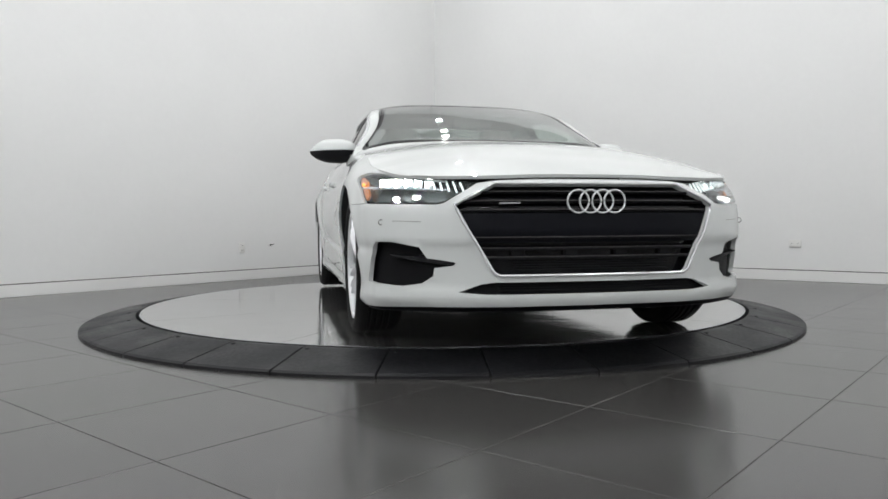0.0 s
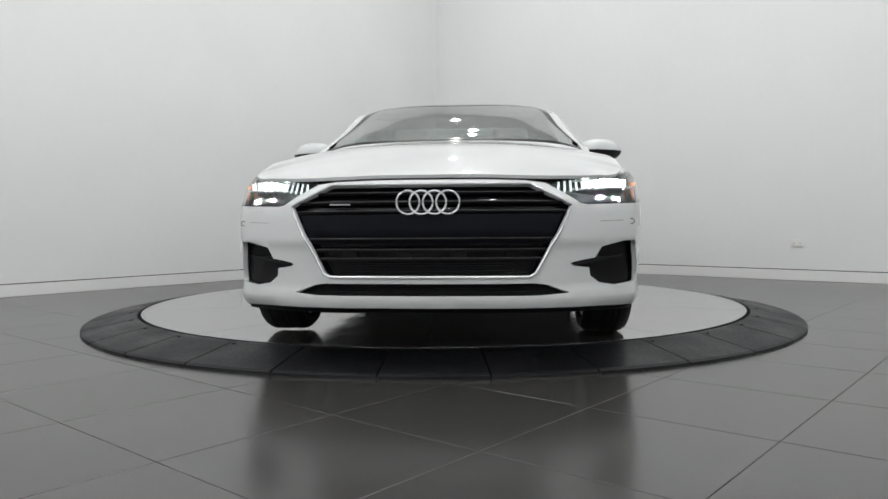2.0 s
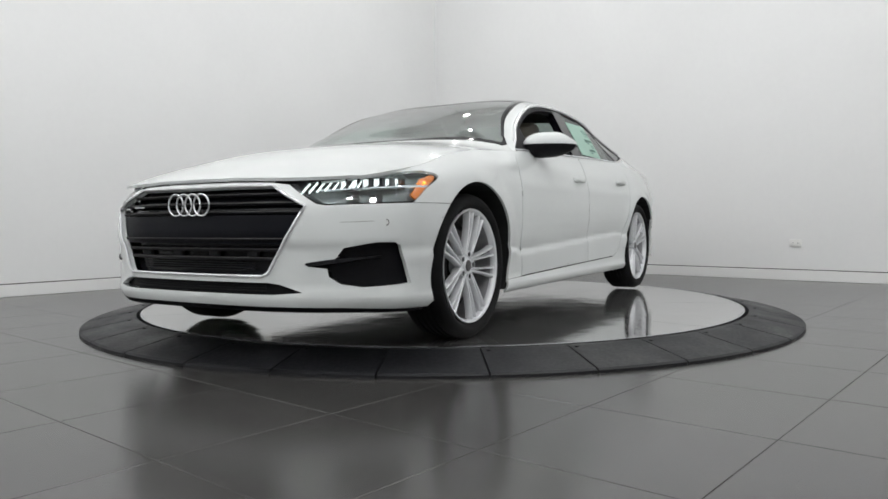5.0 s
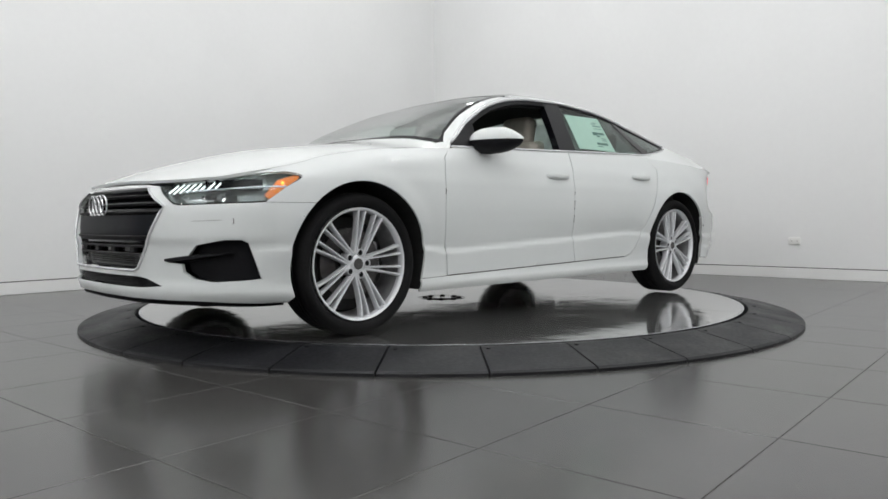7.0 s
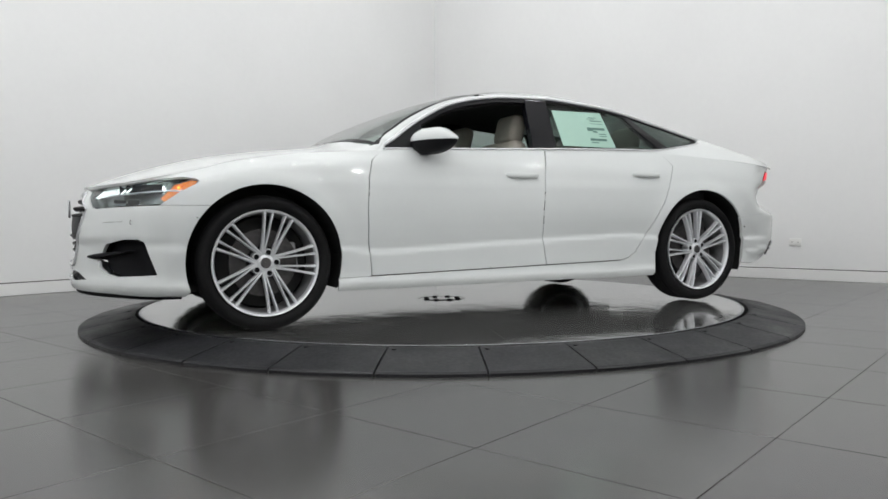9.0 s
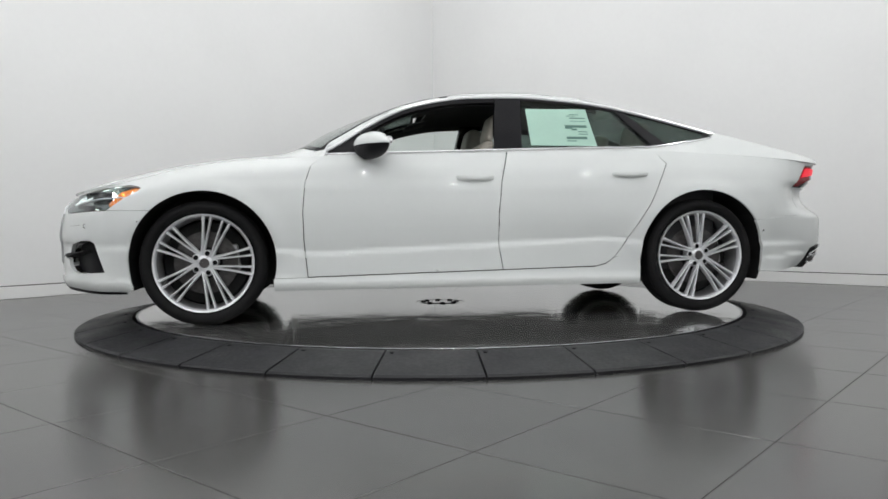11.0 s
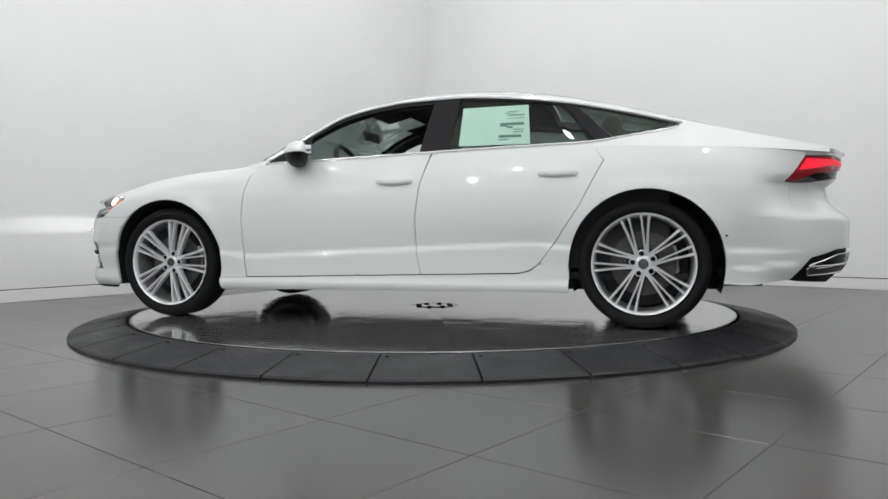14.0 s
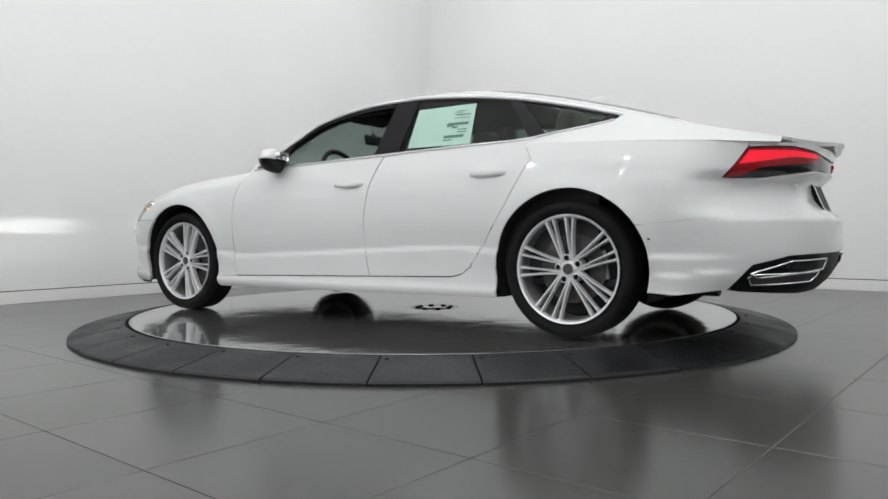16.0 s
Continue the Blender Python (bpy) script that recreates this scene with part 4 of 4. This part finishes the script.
    lathe(bm, [(.06, .005), (.235, -.03), (.25, -.06)], 48, "Y")
    part("backing", bm, DARK, w, "dark inner wheel well")
    return w


def wheels():
    first = wheel_parts()
    first.parent = car
    places = [(AXLE, .795, 0, -16), (-AXLE, .795, 0, 10), (AXLE, -.800, 180, 40), (-AXLE, -.795, 180, 5)]
    first.matrix_basis = Matrix.Translation((places[0][0], places[0][1], WHEEL_R * .98)) @ pose(0, 0, 0, 0, places[0][3], 0) @ Matrix.Scale(.98, 4)
    for x, y, rz, spin in places[1:]:
        k = .98 if x > 0 else 1.0
        copy_thing(first, Matrix.Translation((x, y, WHEEL_R * k)) @ pose(0, 0, 0, 0, 0, rz) @ pose(0, 0, 0, 0, spin, 0) @ Matrix.Scale(k, 4))
    for x in (AXLE, -AXLE):
        for sg in (1, -1):
            bm = bmesh.new()
            rows = []
            n = 26
            for i in range(n + 1):
                a = radians(-22 + 224 * i / n)
                cx, r = (x, ARCH_R + .004) if x > 0 else (REAR_C, REAR_R + .004)
                px, pz = cx + r * math.cos(a), WHEEL_Z + r * math.sin(a)
                e = side(px, pz).y if abs(px) < 1.95 else .89
                rows.append([bm.verts.new((px, sg * yy, pz)) for yy in (e - .014, .56)])
            for p, q in zip(rows, rows[1:]):
                bm.faces.new((p[0], q[0], q[1], p[1]))
            vs = [r[1] for r in rows]
            bm.faces.new(vs)
            part("wheel_liner", bm, DARK, car, "black wheel-arch liner")
            bm = bmesh.new()
            box(bm, (.05, .07, .15), pose(x - .155, sg * .77, WHEEL_R + .02, 0, 8, 0), .012)
            part("brake_caliper", bm, CALIPER_BARREL, car, smooth=True)


wheels()


# --- mirrors, handles, underside
def fittings():
    for sg in (1, -1):
        mirror = new("wing_mirror")
        mirror.parent = car
        m = Matrix.Translation((.525, .918 * sg, 1.002)) @ pose(0, 0, 0, 0, 0, 26 * sg)

        def shell(top, bottom, grow):
            b = bmesh.new()
            bmesh.ops.create_uvsphere(b, u_segments=32, v_segments=20, radius=1)
            for v in b.verts:
                x, y, z = v.co
                o = y * sg
                x = math.copysign(abs(x) ** .8, x)
                y = math.copysign(abs(y) ** .72, y)
                v.co = m @ Vector((x * (.082 if x > 0 else .05) * (1 - .35 * smooth(0, 1, o)) * grow, y * .150 * grow, (z * top * (1 - .42 * smooth(.1, 1, o)) if z > 0 else z * bottom * (1 - .30 * smooth(-.4, 1, o)))))
            return b
        part("cap", shell(.072, .008, 1.05), PAINT, mirror, "white mirror cap", True)
        part("lower_shell", shell(.004, .080, 1.03), BLACK, mirror, "black lower mirror shell", True)
        bm = bmesh.new()
        box(bm, (.004, .17, .05), m @ pose(-.053, 0, .022), .02, 3)
        part("mirror_glass", bm, CHROME, mirror, "mirror glass", True)
        bm = bmesh.new()
        tube(bm, [Vector((.575, .80 * sg, .955)), Vector((.57, .84 * sg, .955)), Vector((.55, .88 * sg, .975))], .030, 10)
        part("stalk", bm, BLACK, mirror, "black mirror stalk", True)
    for k, (x0, x1, z) in enumerate(((.05, -.177, .822), (-.90, -1.127, .846))):
        for door, sg in zip(doors_made[k], (1, -1)):
            bm = bmesh.new()
            rows = []
            for i in range(13):
                t = i / 12
                x = x0 + (x1 - x0) * t
                p = side(x, z)
                b = .026 * math.sin(math.pi * min(1, max(0, t))) ** .35
                h = .016 * (.5 + .5 * math.sin(math.pi * t) ** .5)
                rows.append([bm.verts.new((x, (p.y + o[0]) * sg, z + o[1])) for o in ((-.004, h), (b * .8, h), (b, h * .3), (b, -h * .5), (b * .75, -h), (-.004, -h * .9))])
            for p, q in zip(rows, rows[1:]):
                for j in range(5):
                    bm.faces.new((p[j], p[j + 1], q[j + 1], q[j]) if sg > 0 else (p[j], q[j], q[j + 1], p[j + 1]))
            part("door_handle", bm, PAINT, door, smooth=True)
            bm = bmesh.new()
            p = side((x0 + x1) / 2, z)
            rows = []
            for i in range(9):
                x = x0 - .02 + (x1 - x0 + .04) * i / 8
                p = side(x, z - .006)
                hh = .02 * math.sin(math.pi * (i + .5) / 9.0)
                rows.append([bm.verts.new((x, (side(x, z - .006 + o).y + .0016) * sg, z - .006 + o)) for o in (hh, 0, -hh)])
            for p, q in zip(rows, rows[1:]):
                for j in range(2):
                    bm.faces.new((p[j], p[j + 1], q[j + 1], q[j]))
            part("handle_recess", bm, PAINT, door)
    # underside: one dark tray with cut-outs for the wheels
    bm = bmesh.new()
    box(bm, (2.05, 1.62, .05), pose(.0, 0, .21), .015)
    box(bm, (.55, 1.10, .05), pose(1.35, 0, .22), .015)
    box(bm, (.40, 1.24, .05), pose(1.95, 0, .215), .02)
    box(bm, (.60, 1.05, .05), pose(-1.4, 0, .24), .015)
    box(bm, (.42, 1.30, .06), pose(-2.05, 0, .29), .02)
    part("underbody", bm, DARK, car, "dark plastic undertray")
    bm = bmesh.new()
    box(bm, (.9, .26, .16), pose(-2.02, 0, .34), .04)
    tube(bm, [(-.6, .2, .20), (-1.2, .22, .19), (-1.6, .45, .24), (-2.1, .5, .25)], .035, 8)
    part("exhaust_box", bm, IRON, car, smooth=True)
    for sg in (1, -1):
        for x, y, z in ((-1.876, .0, .501), (1.80, 0, .575)):
            bm = bmesh.new()
            p = side(x, z)
            bmesh.ops.create_cone(bm, cap_ends=True, segments=14, radius1=.0055, radius2=.005, depth=.004, matrix=Matrix.Translation((p.x, (p.y + .001) * sg, p.z)) @ pose(0, 0, 0, 90))
            part("side_sensor", bm, BLACK if x < 0 else SATIN, car)


fittings()


# --- cabin
def cushion(name, size, m, mat, parent, bevel):
    bm = bmesh.new()
    box(bm, size, m, bevel, 4)
    return part(name, bm, mat, parent, smooth=True)


def cabin():
    tub = bmesh.new()
    box(tub, (2.7, 1.56, .04), pose(-.35, 0, .28), .01)
    for sg in (1, -1):
        box(tub, (2.5, .03, .60), pose(-.35, .79 * sg, .62), .01)
    box(tub, (.04, 1.56, .50), pose(.98, 0, .60), .01)
    box(tub, (.9, 1.4, .04), pose(-1.75, 0, .86), .01)
    part("cabin_tub", tub, CABIN, car, "dark cabin floor and door cards")
    bm = bmesh.new()
    rows = []
    for i in range(11):
        y = -.72 + 1.44 * i / 10
        bow = .05 * (1 - (y / .72) ** 2)
        rows.append([bm.verts.new((x + bow, y, z)) for x, z in ((.92, .90), (.80, .955), (.55, .965), (.42, .93), (.36, .80), (.40, .55))])
    for a, b in zip(rows, rows[1:]):
        for j in range(5):
            bm.faces.new((a[j], a[j + 1], b[j + 1], b[j]))
    part("dashboard", bm, CABIN, car, "dark dashboard", True)
    wheel = new("steering_wheel")
    wheel.parent = car
    m = Matrix.Translation((.42, .37, .93)) @ pose(0, 0, 0, 0, -66, 0)
    bm = bmesh.new()
    tube(bm, [m @ Vector((.185 * math.cos(a), .185 * math.sin(a), 0)) for a in [math.tau * i / 36 for i in range(36)]], .017, 8, True)
    part("rim", bm, CABIN, wheel, smooth=True)
    bm = bmesh.new()
    box(bm, (.11, .15, .05), m @ pose(0, 0, -.02), .02, 3)
    box(bm, (.03, .34, .02), m @ pose(0, 0, -.015), .008)
    part("boss", bm, CABIN, wheel, smooth=True)
    for x0, ys in ((.06, (.37, -.37)), (-.92, (.36, -.36))):
        for y in ys:
            seat = new("seat")
            seat.parent = car
            tagged(seat, "beige leather car seat")
            cushion("seat_cushion", (.50, .50, .16), pose(x0 + .12, y, .48, 0, -10, 0), LEATHER, seat, .06)
            cushion("backrest", (.14, .48, .56), pose(x0 - .22, y, .80, 0, -17, 0), LEATHER, seat, .06)
            cushion("headrest", (.11, .26, .20), pose(x0 - .345, y, 1.155 if x0 > 0 else 1.12, 0, -14, 0), LEATHER, seat, .045)
            bm = bmesh.new()
            for dy in (-.06, .06):
                tube(bm, [(x0 - .29, y + dy, 1.0), (x0 - .33, y + dy, 1.10)], .007, 6)
            part("headrest_post", bm, CHROME, seat, smooth=True)
    liner = [(x, edge_y(x) - .05) for x in [.10 - .94 * i / 12 for i in range(13)]]
    panel("headlining", liner + [(x, -y) for x, y in liner[::-1]], lambda x, y: over(x, y) - Vector((0, 0, .045)), LINER, car, step=.08, thick=.01, label="grey cloth headlining")
    both("pillar_lining", follow(win_top, .70, -.9, 20, -.045) + follow(win_top, -.9, .70, 20, .008), lambda x, z: upper(x, z) - Vector((0, .035, 0)), CABIN, thick=.01, step=.03)
    bm = bmesh.new()
    box(bm, (.03, .26, .075), pose(.42, 0, 1.205, 0, 12, 0), .015, 3)
    tube(bm, [(.43, 0, 1.22), (.45, 0, 1.262)], .012, 8)
    part("rear_view_mirror", bm, CABIN, car, "black interior mirror", True)
    for sg in (1, -1):
        bm = bmesh.new()
        box(bm, (.16, .34, .015), pose(.14, .36 * sg, 1.285, 0, 14, 0), .006)
        part("sun_visor", bm, LINER, car, smooth=True)
    # price sheet over the rear side glass; the pane's green tint is in its colour
    def on(x, z):
        return upper(x, z) - Vector((0, .0035, 0))
    sheet = panel("window_sticker", [(-.425, 1.262), (-.815, 1.266), (-.845, 1.024), (-.428, 1.024)], on, PAPER, car, step=.06, thick=.0012, label="large price sheet on the side window, coloured with the glass's green tint")
    for x0, x1, z, h in ((-.70, -.80, 1.205, .006), (-.66, -.80, 1.15, .016), (-.70, -.735, 1.13, .012), (-.66, -.705, 1.14, .01), (-.66, -.79, 1.075, .016), (-.74, -.80, 1.115, .005), (-.74, -.80, 1.10, .005), (-.66, -.72, 1.055, .006), (-.70, -.76, 1.228, .004), (-.68, -.74, 1.218, .003), (-.70, -.80, 1.185, .003)):
        panel("print_bar", [(x0, z + h / 2), (x1, z + h / 2), (x1, z - h / 2), (x0, z - h / 2)], lambda x, z: on(x, z) + Vector((0, .0018, 0)), INK, sheet, step=.05, thick=.0006)


def antenna():
    bm = bmesh.new()
    rows = []
    for i in range(11):
        u = i / 10
        x = -1.15 - .21 * u
        h = .06 * smooth(0, .8, u) * (1 - .25 * smooth(.8, 1, u)) + .004
        w = .022 * math.sin(math.pi * (.12 + .8 * u))
        z = over(x, 0).z - .004
        rows.append([bm.verts.new((x, y * w, z + k * h)) for y, k in ((-1, 0), (-.7, .5), (0, 1), (.7, .5), (1, 0))])
    for a, b in zip(rows, rows[1:]):
        for j in range(4):
            bm.faces.new((a[j], a[j + 1], b[j + 1], b[j]))
    bm.faces.new(rows[-1])
    part("roof_antenna", bm, PAINT, car, "small white fin antenna", True)


antenna()
cabin()


# ---------------------------------------------------------------- floor tiles, the largest count last
def floor_tiles():
    size = .6096
    bm = bmesh.new()
    box(bm, (size - .0026, size - .0026, .01), Matrix.Translation((0, 0, -.005)), .0012, 1)
    me = bpy.data.meshes.new("tile")
    bm.to_mesh(me)
    bm.free()
    me.materials.append(TILE)
    o = Vector((.954, -3.197, 0))
    a0, b0 = o.dot(GU), o.dot(GV)
    rest = []
    for i in range(-30, 30):
        for j in range(-30, 30):
            a, b = a0 + (i + .5) * size, b0 + (j + .5) * size
            if not (ROOM_A + .3 < a < WALL_R + .3 and WALL_L - .3 < b < ROOM_B - .3):
                continue
            p = room_point(a, b)
            near = p.y > -5.4 and abs(p.x) < 5.0
            da0, da1 = max(a - size / 2, ROOM_A), min(a + size / 2, WALL_R)
            db0, db1 = max(b - size / 2, WALL_L), min(b + size / 2, ROOM_B)
            cut = da1 - da0 < size - .001 or db1 - db0 < size - .001
            if p.length < 1.5 or p.length > 60:
                continue
            if near and not cut:
                t = new("tile", me)
                t.parent = floor
                t.matrix_basis = Matrix.Translation(p) @ pose(0, 0, 0, 0, 0, GRID)
            elif da1 - da0 > .01 and db1 - db0 > .01:
                rest.append((da0 + .002, da1 - .002, db0 + .002, db1 - .002))
    bm = bmesh.new()
    for a0_, a1_, b0_, b1_ in rest:
        vs = [bm.verts.new(room_point(a, b)) for a, b in ((a0_, b0_), (a1_, b0_), (a1_, b1_), (a0_, b1_))]
        low = [bm.verts.new(v.co - Vector((0, 0, .01))) for v in vs]
        bm.faces.new(vs if (vs[1].co - vs[0].co).cross(vs[2].co - vs[0].co).z > 0 else vs[::-1])
        for k in range(4):
            bm.faces.new((vs[k], vs[(k + 1) % 4], low[(k + 1) % 4], low[k]))
    tagged(part("cut_tiles", bm, TILE, floor), kind="stuff")


floor_tiles()


# ---------------------------------------------------------------- what moves
TURN = [(0, -77.62), (0.5, -81.77), (1, -85.9), (1.5, -90.05), (2, -94.24), (2.5, -98.49), (3, -102.78), (3.5, -107.1), (4, -111.42), 
        (6.5, -132.95), (7, -137.22), (7.5, -141.48), (8, -145.76), (8.5, -150.08), (9, -154.4), (11.5, -175.39), (12, -179.55), 
        (12.5, -183.77), (13, -188.07), (13.5, -192.41), (14, -196.79), (14.5, -201.18), (15, -205.52), (15.5, -209.74), (16, -213.84)]


def motions():
    walk(turntable, [(t, pose(0, 0, 0, 0, 0, a)) for t, a in TURN])
    walk(car, [(t, pose(0, 0, 0, 0, 0, a) @ pose(.003, .116, Z_TOP + .002)) for t, a in TURN])


motions()
